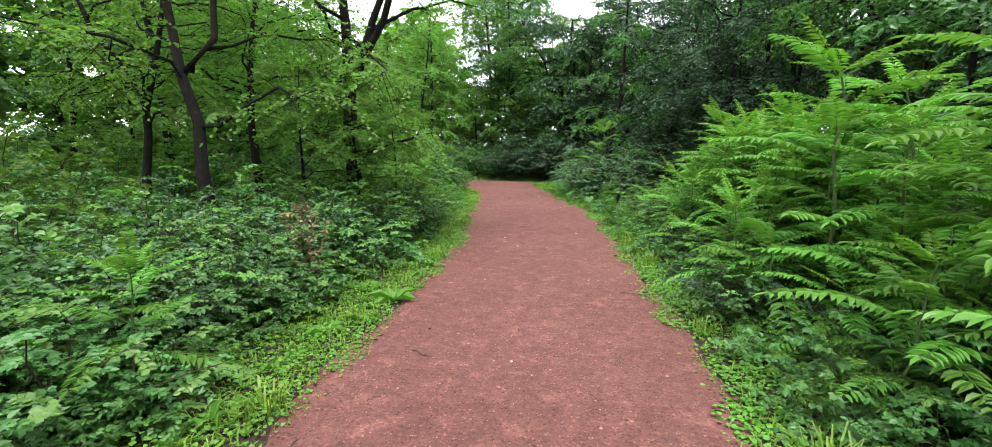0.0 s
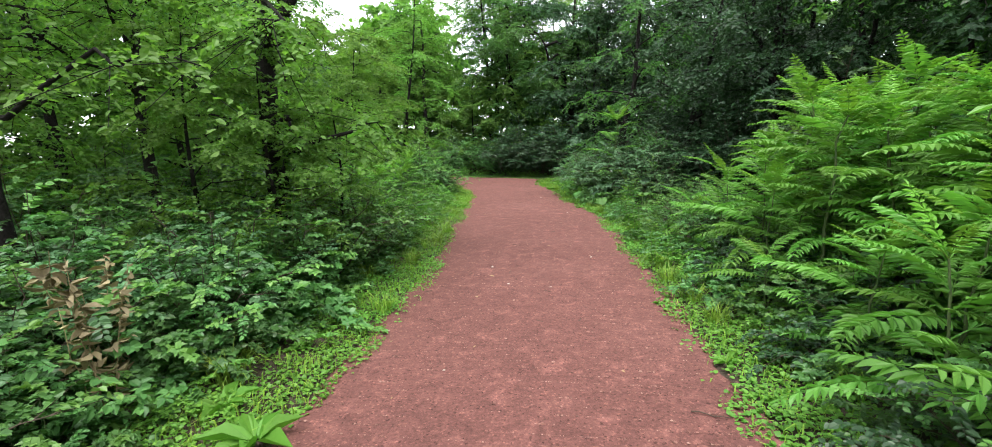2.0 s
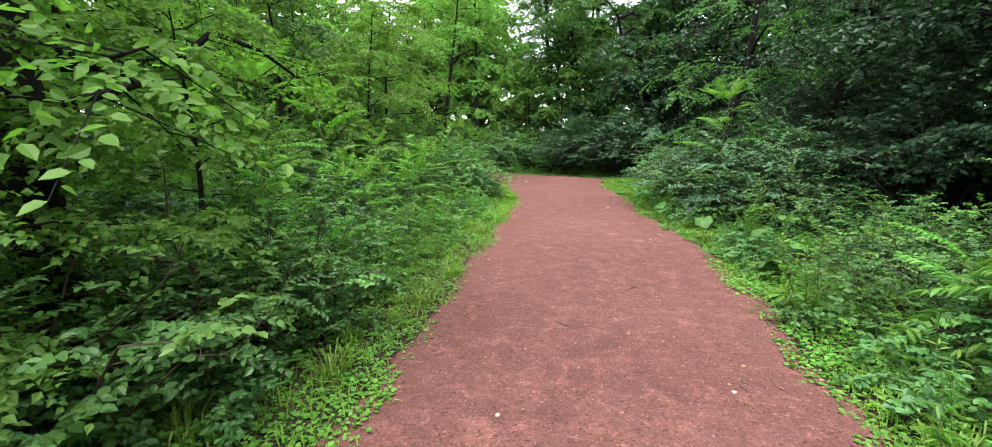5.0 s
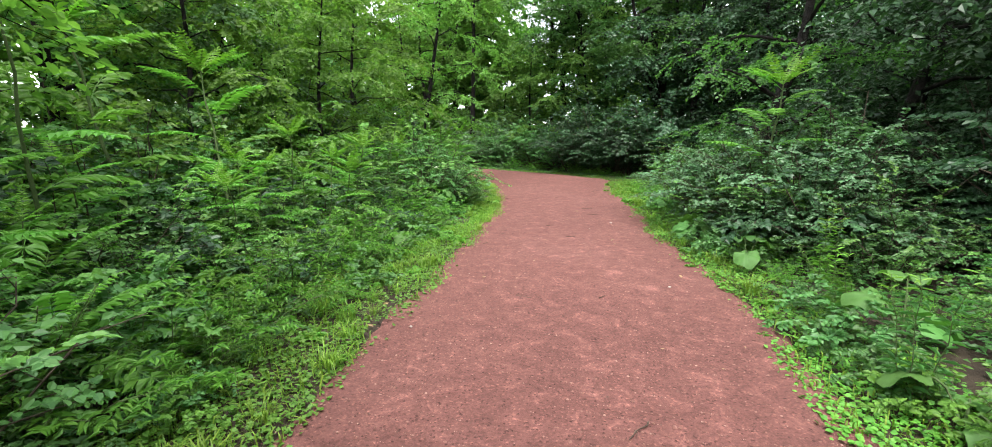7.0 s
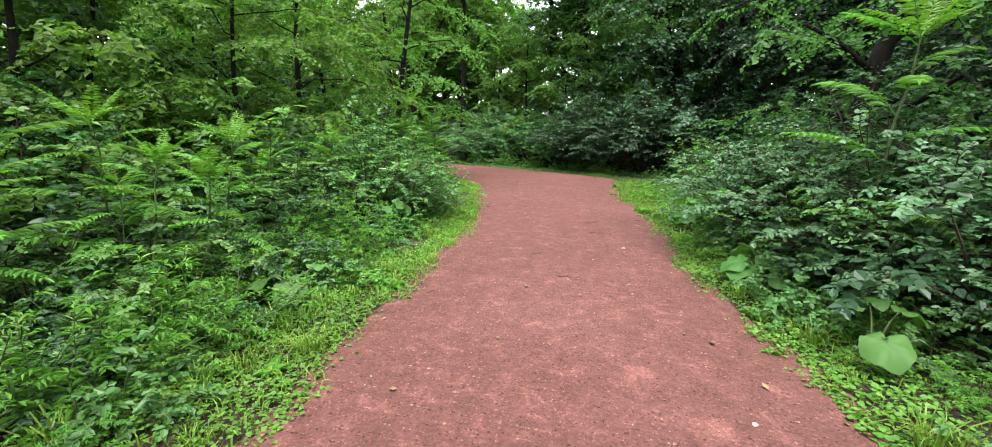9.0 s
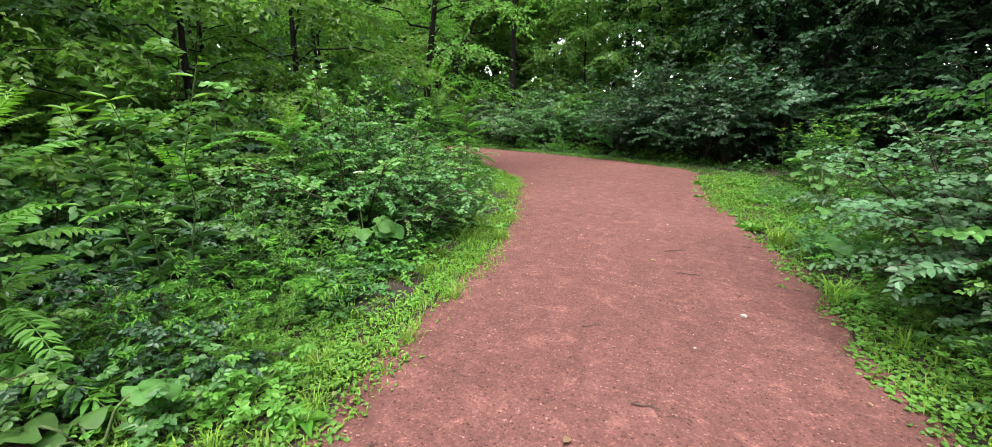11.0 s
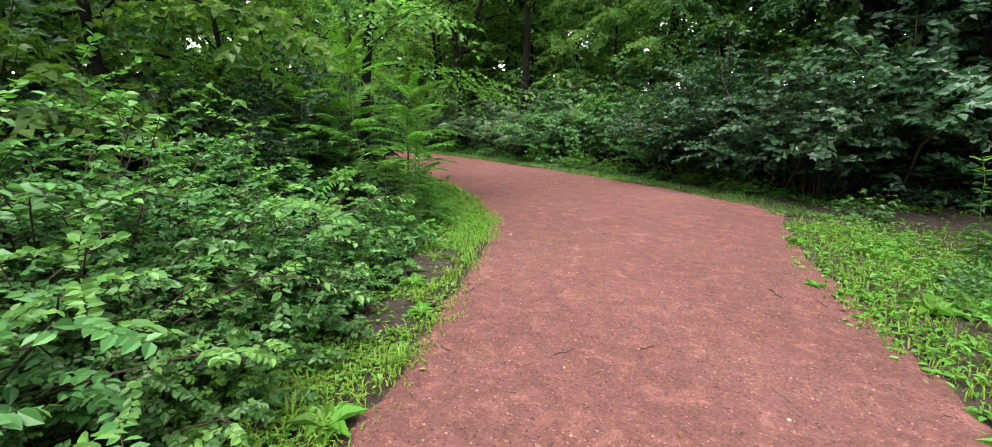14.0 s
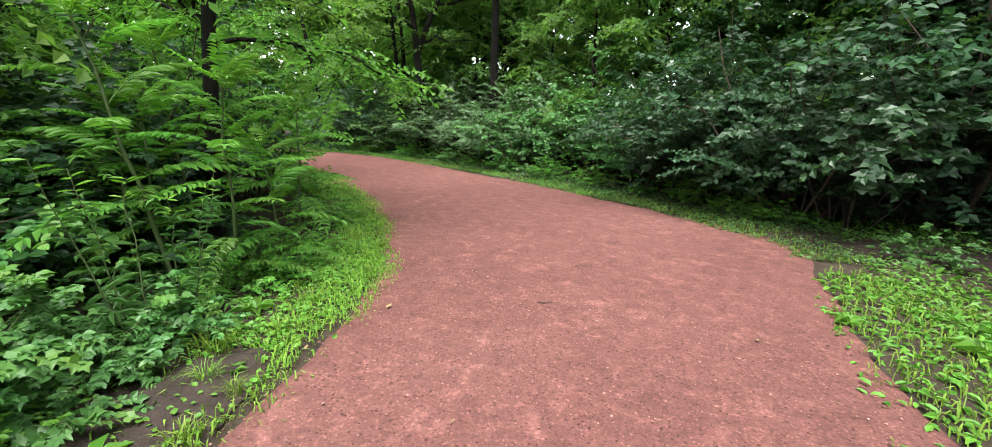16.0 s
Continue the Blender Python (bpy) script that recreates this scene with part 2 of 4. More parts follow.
class Tubes:
    """Collects tapered round stems into one mesh."""

    def __init__(self):
        self.v, self.f, self.n = [], [], 0

    def add(self, pts, radii, sides=4):
        pts, radii = np.asarray(pts, float), np.asarray(radii, float)
        t = unit(np.gradient(pts, axis=0))
        ref = np.where(np.abs(t[:, 2:3]) > 0.8, np.array([[1.0, 0, 0]]), np.array([[0, 0, 1.0]]))
        a = unit(np.cross(t, ref))
        b = np.cross(t, a)
        ang = np.arange(sides) * 2 * math.pi / sides
        ring = pts[:, None] + radii[:, None, None] * (np.cos(ang)[None, :, None] * a[:, None] + np.sin(ang)[None, :, None] * b[:, None])
        self.v.append(ring.reshape(-1, 3))
        i = np.arange(len(pts) - 1)[:, None] * sides
        k = np.arange(sides)[None]
        k2 = (k + 1) % sides
        self.f.append(np.stack([i + k, i + k2, i + sides + k2, i + sides + k], -1).reshape(-1, 4) + self.n)
        self.n += len(pts) * sides
        return self

    def mesh(self, name, mat):
        return mesh_of(name, np.concatenate(self.v), np.concatenate(self.f), mat, True)


def bend(start, way, length, droop, n=6, wobble=0.05):
    """A stem that leaves start along way and sinks under its weight."""
    s = np.linspace(0, 1, n)[:, None]
    p = np.asarray(start) + unit(np.asarray(way, float)) * s * length
    p[:, 2] -= droop * length * s[:, 0] ** 2
    p[1:] += rng.normal(0, wobble * length / n, (n - 1, 3))
    return p


def along_line(pts, s):
    k = np.clip(s, 0, 1) * (len(pts) - 1)
    i = np.minimum(k.astype(int), len(pts) - 2)
    w = (k - i)[:, None]
    return pts[i] * (1 - w) + pts[i + 1] * w, unit(pts[i + 1] - pts[i])


def spray_leaves(twig, n, size, spread_angle=0.95, tilt=0.4, face=0.0):
    """Leaves in two rows along a twig; face turns them outwards from the plant's middle."""
    s = np.linspace(0.12, 1.0, n)
    pos, t = along_line(twig, s)
    side = unit(np.cross(t, np.array([0, 0, 1.0]) + rng.normal(0, 0.15, (n, 3))))
    sign = np.where(np.arange(n) % 2, 1.0, -1.0)[:, None]
    way = t * (1 - spread_angle * 0.45) + side * sign * spread_angle + rng.normal(0, 0.22, (n, 3))
    way[:, 2] -= 0.1
    up = np.array([0, 0, 1.0]) + rng.normal(0, tilt, (n, 3)) + 0.3 * unit(way)
    up = up + face * unit(pos * np.array([1.0, 1.0, 0.0]))
    return pos, way, up, size * rng.uniform(0.65, 1.2, n)


def stack(rows):
    return [np.concatenate(c) for c in zip(*rows)]


# ---- kinds of plants; each builder returns one plant at the origin ----


def shrub(name, label, height, radius, stems, twigs, leaves, leaf, shape, mat, arch=0.5, tips=None, wood=M_TWIG, single=True, face=0.35):
    """A many-stemmed shrub: woody stems, leafy twigs, and younger shoots at its top."""
    root = tagged(new(name), label, "shrub")
    tubes, old, young = Tubes(), [], []
    for i in range(stems):
        a = 2.4 * i + rng.uniform(-0.4, 0.4)
        lean = math.sqrt((i + 0.5) / stems)
        way = np.array([math.cos(a) * lean * radius / height * 1.5, math.sin(a) * lean * radius / height * 1.5, 1.0])
        length = height * rng.uniform(0.8, 1.12) * (1 + 0.15 * lean)
        base = np.array([math.cos(a), math.sin(a), 0]) * radius * 0.3 * lean
        stem = bend(base, way, length, arch * lean, 5, 0.16)
        if single:
            tubes = Tubes()
        tubes.add(stem, np.linspace(0.011, 0.003, 5) * (height / 1.4), 3)
        for j in range(twigs):
            s = 0.12 + 0.88 * (j + rng.uniform(0, 0.9)) / twigs
            p, t = along_line(stem, np.array([min(s, 1.0)]))
            b = rng.uniform(0, 2 * math.pi)
            out = np.array([math.cos(b), math.sin(b), rng.uniform(-0.05, 0.6)]) + 0.5 * t[0]
            twig = bend(p[0], out, height * rng.uniform(0.16, 0.3), 0.3, 4, 0.12)
            if single or j % 3 == 0:
                tubes.add(twig[[0, 3]], (0.004, 0.0015), 3)
            (young if tips and s > 0.86 else old).append(spray_leaves(twig, leaves, leaf, 0.95, 0.3 + 0.3 * face, face))
        if single:
            part("stem", tubes.mesh(name + "_stem", wood), root)
    if not single:
        tagged(part("stem_tangle", tubes.mesh(name + "_stems", wood), root), kind="stuff")
    tagged(part("foliage", mesh_of(name + "_foliage", *spread(shape, *stack(old)), mat), root), kind="stuff")
    if young:
        tagged(part("young_foliage", mesh_of(name + "_young", *spread(shape, *stack(young)), tips), root, "light yellow-green young leaves"), kind="stuff")
    return root


def frond_mesh(name, length, pairs, leaflet, droop, mat):
    """One pinnate leaf: a curved midrib with pairs of pointed leaflets."""
    rib = bend((0, 0, 0), (0, 1, 0.35), length, droop, 9, 0.02)
    s = np.repeat(np.linspace(0.16, 0.97, pairs), 2)
    pos, t = along_line(rib, s)
    n = len(s)
    sign = np.tile([1.0, -1.0], pairs)[:, None]
    side = unit(np.cross(t, np.array([0, 0, 1.0])))
    way = side * sign + t * 0.5 + rng.normal(0, 0.06, (n, 3))
    way[:, 2] -= 0.12
    up = np.array([0, 0, 1.0]) + rng.normal(0, 0.13, (n, 3))
    size = leaflet * (0.55 + 0.5 * np.sin(np.pi * np.clip(s, 0.1, 0.93))) * rng.uniform(0.85, 1.1, n)
    end = (rib[-1:], t[-1:], np.array([[0, 0, 1.0]]), np.array([leaflet * 0.7]))
    v, f = spread(ovate(0.29, 0.05, 0.16), *stack([(pos, way, up, size), end]))
    rt = Tubes().add(rib, np.linspace(0.0035, 0.0012, 9), 3)
    ring, stalk = np.concatenate(rt.v), np.concatenate(rt.f)
    foot = np.arange(0, len(v), 6)
    grown = np.arange(len(v)) + len(ring)
    grown[foot] = np.linalg.norm(v[foot][:, None] - ring[None], axis=2).argmin(1)
    faces = grown[f]
    used, back = np.unique(np.concatenate([stalk.ravel(), faces.ravel()]), return_inverse=True)
    both = np.concatenate([ring, v])[used]
    return mesh_of(name, both, back.reshape(-1, 4), mat)


FRONDS = [frond_mesh("frond", ln, pr, lf, dr, M_SUMAC) for ln, pr, lf, dr in ((0.62, 14, 0.115, 0.38), (0.5, 12, 0.105, 0.28), (0.72, 16, 0.118, 0.45), (0.55, 13, 0.11, 0.55))]
FRONDS_YOUNG = [frond_mesh("young_frond", ln, pr, lf, dr, M_YOUNG) for ln, pr, lf, dr in ((0.42, 12, 0.08, 0.1), (0.36, 11, 0.072, 0.3))]


def sumac(height, fronds, young=4, lean=0.1):
    """A young sumac: one or two bare stems crowned with long feather-shaped leaves."""
    root = tagged(new("sumac"), "green sumac sapling with long feather-shaped leaves beside the path", "sapling", "sumac saplings")
    a = rng.uniform(0, 6.28)
    stem = bend((0, 0, 0), (lean * math.cos(a), lean * math.sin(a), 1), height, 0.03, 8, 0.08)
    part("stem", Tubes().add(stem, np.linspace(0.016, 0.006, 8) * (0.5 + height / 3), 6).mesh("sumac_stem", M_STEM), root)
    for i in range(fronds):
        s = 0.12 + 0.85 * (i / max(1, fronds - 1)) ** 0.8
        p, _ = along_line(stem, np.array([s]))
        ob = part("frond", FRONDS[i % len(FRONDS)], root)
        k = rng.uniform(0.95, 1.3) * (0.75 + 0.3 * math.sin(math.pi * s))
        ob.matrix_basis = Matrix.Translation(p[0]) @ pose(0, 0, 0, 0, 0, math.degrees(2.4 * i + a)) @ pose(0, 0, 0, 46 * s - 14 + rng.uniform(-10, 10)) @ Matrix.Scale(k, 4)
    for i in range(young):
        ob = part("young_frond", FRONDS_YOUNG[i % 2], root, "bright yellow-green young leaf")
        ob.matrix_basis = Matrix.Translation(stem[-1]) @ pose(0, 0, 0, 0, 0, 137 * i + 40) @ pose(0, 0, 0, rng.uniform(12, 40)) @ Matrix.Scale(rng.uniform(0.8, 1.1), 4)
    return root


def burdock_leaf_mesh(name, size):
    """A broad heart-shaped leaf with a wavy rim."""
    rings, spokes, v, f = 4, 24, [(0, 0, 0)], []
    ph = rng.uniform(0, 6)
    for r in range(1, rings + 1):
        for k in range(spokes):
            a = 2 * math.pi * k / spokes
            q = r / rings
            notch = 1 - 0.6 * math.exp(-((abs(a - math.pi)) / 0.35) ** 2)
            rad = size * q * (0.5 + 0.14 * math.cos(a)) * notch
            x, y = rad * math.sin(a) * 0.92, rad * math.cos(a)
            z = size * (0.085 * q * q * math.sin(5 * a + ph) - 0.03 * q * abs(math.sin(4.5 * a)) + 0.1 * q - 0.2 * q * q * max(0, math.cos(a)) - 0.12 * q ** 3 + 0.02 * math.sin(9 * a + ph) + 0.012 * (k % 2) * q)
            v.append((x, y + 0.1 * size, z))
    for k in range(spokes):
        k2 = (k + 1) % spokes
        f.append((0, 1 + k2, 1 + k, 1 + k))
        for r in range(rings - 1):
            a0, b0 = 1 + r * spokes, 1 + (r + 1) * spokes
            f.append((a0 + k, a0 + k2, b0 + k2, b0 + k))
    tri = [q[:3] for q in f if q[2] == q[3]]
    quad = [q for q in f if q[2] != q[3]]
    return mesh_of(name, v, [np.array(tri), np.array(quad)], M_BURDOCK, True)


BURDOCK = [burdock_leaf_mesh("burdock_leaf", s) for s in (0.35, 0.3, 0.24)]


def burdock(leaves=6, reach=0.35, tall=0.35):
    root = tagged(new("burdock"), "burdock plant with very broad light green leaves at the path's edge", "plant", "burdocks")
    for i in range(leaves):
        a = 2.4 * i + rng.uniform(-0.3, 0.3)
        tip = np.array([math.cos(a) * reach * rng.uniform(0.6, 1.1), math.sin(a) * reach * rng.uniform(0.6, 1.1), tall * rng.uniform(0.12 if leaves > 10 else 0.45, 1.15)])
        s = np.linspace(0, 1, 5)[:, None]
        stalk = tip * s + np.array([0, 0, 0.1]) * np.sin(s * math.pi)
        part("leaf_stalk", Tubes().add(stalk, np.linspace(0.009, 0.005, 5), 5).mesh("leaf_stalk", M_STEM), root)
        leaf = part("leaf", BURDOCK[i % 3], root)
        leaf.matrix_basis = Matrix.Translation(tip) @ pose(0, 0, 0, 0, 0, math.degrees(a) - 90) @ pose(0, 0, 0, rng.uniform(-30, 5), rng.uniform(-15, 15), 0) @ Matrix.Scale(0.72 if leaves > 10 else 1.0, 4)
    return root


def stalk_plant(name, label, height, count, leaf, mat, tip_mat, width=0.2, stalks=3, lean=0.18):
    """Upright herb stalks with narrow leaves all the way up."""
    root = tagged(new(name), label, "plant")
    tubes, low, top = Tubes(), [], []
    for k in range(stalks):
        a = rng.uniform(0, 6.28)
        stem = bend((0.08 * math.cos(a), 0.08 * math.sin(a), 0), (lean * math.cos(a), lean * math.sin(a), 1), height * rng.uniform(0.75, 1.05), 0.02 + 0.3 * max(0.0, lean - 0.2), 7, 0.1)
        tubes.add(stem, np.linspace(0.006, 0.002, 7), 4)
        s = np.sort(rng.uniform(0.1, 1.0, count))
        pos, t = along_line(stem, s)
        b = np.arange(count) * 2.4
        way = np.stack([np.cos(b), np.sin(b), rng.uniform(0.0, 0.6, count)], 1)
        up = np.array([0, 0, 1.0]) + rng.normal(0, 0.2, (count, 3))
        size = leaf * (1.15 - 0.6 * s) * rng.uniform(0.8, 1.15, count)
        hi = s > 0.86
        low.append((pos[~hi], way[~hi], up[~hi], size[~hi]))
        top.append((pos[hi], way[hi], up[hi], size[hi] * 1.3))
    stems = part("stalk", tubes.mesh(name + "_stems", M_STEM), root)
    if stalks > 4:
        tagged(stems, kind="stuff")
    part("foliage", mesh_of(name + "_leaves", *spread(ovate(width, 0.05, 0.3), *stack(low)), mat), root)
    tagged(part("shoot_tip", mesh_of(name + "_tips", *spread(ovate(width, 0.05, 0.1), *stack(top)), tip_mat), root), kind="stuff")
    return root


def grass_tuft(label, height, blades, mat=M_GRASS, reach=0.12):
    """A tuft of arching blades, each of three segments."""
    n = blades
    a = rng.uniform(0, 6.28, n)
    r = reach * np.sqrt(rng.uniform(0, 1, n))
    base = np.stack([np.cos(a) * r, np.sin(a) * r, np.zeros(n)], 1)
    out = np.stack([np.cos(a + rng.normal(0, 0.6, n)), np.sin(a + rng.normal(0, 0.6, n)), np.zeros(n)], 1)
    side = np.stack([-out[:, 1], out[:, 0], out[:, 2]], 1)
    h = height * rng.uniform(0.5, 1.15, n)[:, None]
    w = rng.uniform(0.0025, 0.006, n)[:, None]
    lay = rng.uniform(0.25, 0.8, n)[:, None]
    z = np.array([[0, 0, 1.0]])
    p0, p1, p2 = base, base + z * h * 0.55 + out * h * lay * 0.25, base + z * h * (0.95 - 0.4 * lay) + out * h * lay * 0.8
    p3 = base + z * h * (1.0 - 0.75 * lay) + out * h * lay * 1.35
    v = np.stack([p0 - side * w, p0 + side * w, p1 + side * w, p1 - side * w, p2 + side * w * 0.7, p2 - side * w * 0.7, p3], 1).reshape(-1, 3)
    k = (np.arange(n) * 7)[:, None]
    quads = np.concatenate([np.array([[0, 1, 2, 3]]) + k, np.array([[3, 2, 4, 5]]) + k])
    tris = np.array([[5, 4, 6]]) + k
    ob = new("grass_tuft", mesh_of("grass_tuft", v, [quads, tris], mat))
    return tagged(ob, label, "grass", "grass tufts")


ROSETTE_LEAF = mesh_of("plantain_leaf", *spread(ovate(0.42, 0.1, 0.4), np.zeros((1, 3)), np.array([[0, 1.0, 0]]), np.array([[0, 0, 1.0]]), np.ones(1)), M_COVER)


def rosette(leaves, size):
    """A low plant of broad leaves spreading from one root."""
    root = tagged(new("plantain"), "low plantain rosette with broad green leaves in the verge", "plant", "rosettes in the verge")
    for i in range(leaves):
        ob = part("leaf", ROSETTE_LEAF, root)
        ob.matrix_basis = pose(0, 0, 0.004, 0, 0, 137.5 * i + rng.uniform(-15, 15)) @ pose(0, 0.012, 0, rng.uniform(15, 45), rng.uniform(-12, 12), 0) @ Matrix.Scale(size * rng.uniform(0.7, 1.15), 4)
    return root


def tree(name, label, height, crown_low, crown_radius, sprays, leaves, leaf, mat, trunk=0.11, lean=(0.0, 0.0), fork=0, fork_way=None, shape=None, limbs=16, line=None, far=False):
    """A broadleaf tree: tapered trunk, limbs from crown_low upwards, twigs with sprays of leaves."""
    root = tagged(new(name), label, "tree")
    n = 12
    s = np.linspace(0, 1, n)
    base = np.stack([lean[0] * s * height + 0.12 * np.sin(s * 5 + rng.uniform(0, 6)), lean[1] * s * height + 0.12 * np.sin(s * 4 + rng.uniform(0, 6)), s * height * 0.93], 1)
    base -= base[0]
    if line:
        k = np.array(line, float)
        base = np.stack([np.interp(s, np.linspace(0, 1, len(k)), k[:, i]) for i in range(3)], 1) + rng.normal(0, 0.02, (n, 3))
    base[0, 2] = -0.1
    rad = trunk * (1.0 - 0.85 * s)
    rad[0] *= 1.35
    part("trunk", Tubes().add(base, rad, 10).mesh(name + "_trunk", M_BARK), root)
    rows = []
    per = max(1, sprays // limbs)
    stems = [base]
    for k in range(fork):
        a = rng.uniform(0, 6.28) if fork_way is None else radians(fork_way) + 2.2 * k
        i = 4
        second = bend(base[i], (0.45 * math.cos(a), 0.45 * math.sin(a), 1), height * 0.55, 0.05, 8, 0.12)
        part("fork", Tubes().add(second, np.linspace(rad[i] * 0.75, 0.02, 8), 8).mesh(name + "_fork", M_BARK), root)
        stems.append(second)
    for i in range(limbs):
        q = (i + rng.uniform(0, 0.9)) / limbs
        z = crown_low + (height * 0.93 - crown_low) * q
        stem = stems[i % len(stems)]
        at = np.clip((z - stem[0, 2]) / max(0.1, stem[-1, 2] - stem[0, 2]), 0.05, 1)
        p, _ = along_line(stem, np.array([at]))
        a = 2.4 * i + rng.uniform(-0.5, 0.5)
        reach = crown_radius * (0.55 + 0.55 * math.sin(math.pi * min(1, 0.22 + 0.78 * q))) * rng.uniform(0.7, 1.15)
        limb = bend(p[0], (math.cos(a), math.sin(a), rng.uniform(0.15, 0.75)), reach, 0.35, 7, 0.22)
        tubes = tubes if far and i else Tubes()
        tubes.add(limb, np.linspace(max(0.012, trunk * 0.32 * (1 - 0.6 * q)), 0.005, 7), 5)
        for j in range(per):
            u = 0.2 + 0.8 * (j + rng.uniform(0, 1)) / per
            c, t = along_line(limb, np.array([min(u, 1.0)]))
            b = rng.uniform(0, 6.28)
            out = np.array([math.cos(b), math.sin(b), rng.uniform(-0.35, 0.5)]) + t[0] * 0.5
            twig = bend(c[0], out, crown_radius * rng.uniform(0.18, 0.42), 0.4, 4, 0.2)
            if j % 2 and not far:
                tubes.add(twig[[0, 3]], (0.006, 0.002), 3)
            rows.append(spray_leaves(twig, leaves, leaf, 0.95, 0.6, 0.6))
        if not far:
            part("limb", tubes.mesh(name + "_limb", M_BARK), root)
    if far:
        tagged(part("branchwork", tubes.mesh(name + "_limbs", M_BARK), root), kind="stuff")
    tagged(part("crown", mesh_of(name + "_crown", *spread(shape or blade(0.6), *stack(rows)), mat), root), kind="stuff")
    return root


def put(thing, x, y, turn=None, size=1.0, z=0.0, tall=1.0):
    """A copy of a built plant at a place, turned and scaled."""
    turn = rng.uniform(0, 360) if turn is None else turn
    m = pose(x, y, z, rng.uniform(-4, 4), rng.uniform(-4, 4), turn) @ Matrix.Diagonal((size, size, size * tall, 1))
    return copy_thing(thing, m)


def drop_patterns(*things):
    """Takes away the first of each kind, once its copies stand."""
    for thing in things:
        for ob in (*thing.children_recursive, thing):
            bpy.data.objects.remove(ob)


# ---- the path's two edges, from behind the start to past the bend ----
EDGE_A = [(-1.5, -9), (-1.55, 0), (-1.57, 2), (-1.62, 4), (-1.63, 6), (-1.67, 8), (-1.87, 9.5), (-2.1, 10.8), (-2.28, 12.7), (-2.43, 13.8), (-2.7, 15.8),
          (-2.89, 17.2), (-3.2, 19), (-3.58, 20.2), (-4.26, 22.2), (-4.9, 23.6), (-6.2, 25.25), (-8.95, 27.2), (-11.2, 28.6), (-15, 29.6), (-22, 30)]
EDGE_B = [(1.15, -9), (1.13, 0), (1.12, 2.5), (1.09, 5), (1.08, 7.4), (1.0, 9.5), (0.9, 12), (0.82, 13.5), (0.7, 14.6), (0.35, 15.2), (0.1, 16.6), (-0.1, 18.6),
          (-0.4, 20.4), (-0.85, 22.2), (-1.1, 23.6), (-1.12, 25.4), (-1.24, 26.7), (-2.4, 27.6), (-3.5, 28.25), (-5.4, 29.2), (-7.2, 30.1), (-8.6, 30.7), (-12.6, 32.2), (-15.5, 32.5), (-22, 33)]


class Edge:
    """A curve to set things along: a place at length s, d metres out from the path."""

    def __init__(self, pts, side):
        p = np.array(pts, float)
        k = np.concatenate([[0], np.cumsum(np.linalg.norm(np.diff(p, axis=0), axis=1))])
        self.s = np.arange(0, k[-1], 0.1)
        raw = np.stack([np.interp(self.s, k, p[:, 0]), np.interp(self.s, k, p[:, 1])], 1)
        w = np.ones(9) / 9
        pad = np.pad(raw, ((4, 4), (0, 0)), mode="edge")
        self.p = np.stack([np.convolve(pad[:, i], w, "valid") for i in (0, 1)], 1)
        t = unit(np.gradient(self.p, axis=0))
        self.n = np.stack([-t[:, 1], t[:, 0]], 1) * side
        self.length = k[-1]

    def at(self, s, d):
        i = int(np.clip(s * 10, 0, len(self.p) - 1))
        return self.p[i] + self.n[i] * d

    def s_of_y(self, y):
        return self.s[int(np.argmax(self.p[:, 1] >= y))]


A, B = Edge(EDGE_A, 1), Edge(EDGE_B, -1)

# ---- ground and path ----


def relief(x, y):
    return 0.05 * np.sin(0.9 * x + 0.4 * y) * np.sin(0.7 * y - 0.3 * x) + 0.02 * np.sin(3.1 * x + 1.7 * y)


def near_path(x, y):
    """Metres out from the path's edge; negative on it."""
    pts = np.stack([x.ravel(), y.ravel()], 1)
    best = np.full(len(pts), 1e9)
    for e in (A, B):
        q, nrm = e.p[::4], e.n[::4]
        for k in range(0, len(pts), 4000):
            d = pts[k:k + 4000, None] - q[None]
            dist = np.linalg.norm(d, axis=2)
            i = dist.argmin(1)
            sign = np.sign((d[np.arange(len(i)), i] * nrm[i]).sum(1))
            val = dist[np.arange(len(i)), i] * np.where(sign == 0, 1, sign)
            old = best[k:k + 4000]
            best[k:k + 4000] = np.where(np.abs(val) < np.abs(old), val, old)
    return best.reshape(x.shape)


xs = np.concatenate([[-900, -300, -120, -60, -40], np.arange(-28, 16, 0.45), [25, 40, 60, 120, 300, 900]])
ys = np.concatenate([[-900, -300, -120, -60, -30], np.arange(-14, 46, 0.45), [55, 70, 120, 300, 900]])
gx, gy = np.meshgrid(xs, ys)
out = near_path(gx, gy)
gz = np.where(out > 0.12, np.clip((out - 0.12) / 0.5, 0, 1) * 0.02 + np.clip(out - 0.6, 0, 3) / 3 * relief(gx, gy), -0.03) - 0.012
gv = np.stack([gx, gy, gz], -1).reshape(-1, 3)
rows, cols = gx.shape
gi = (np.arange(rows - 1)[:, None] * cols + np.arange(cols - 1)[None]).ravel()
tagged(new("ground", mesh_of("ground", gv, np.stack([gi, gi + 1, gi + cols + 1, gi + cols], 1), M_SOIL, True)),
       "dark damp woodland soil under the plants", "ground", kind="structure")

count = 420
u = np.linspace(0, 1, count)
across = np.linspace(0, 1, 36)
wob = np.random.default_rng(3)


def ragged(n):
    w = wob.normal(0, 1, n + 40)
    return (np.convolve(w, np.ones(12) / 12, "same") * 0.14 + np.convolve(w, np.ones(3) / 3, "same") * 0.06)[20:n + 20]


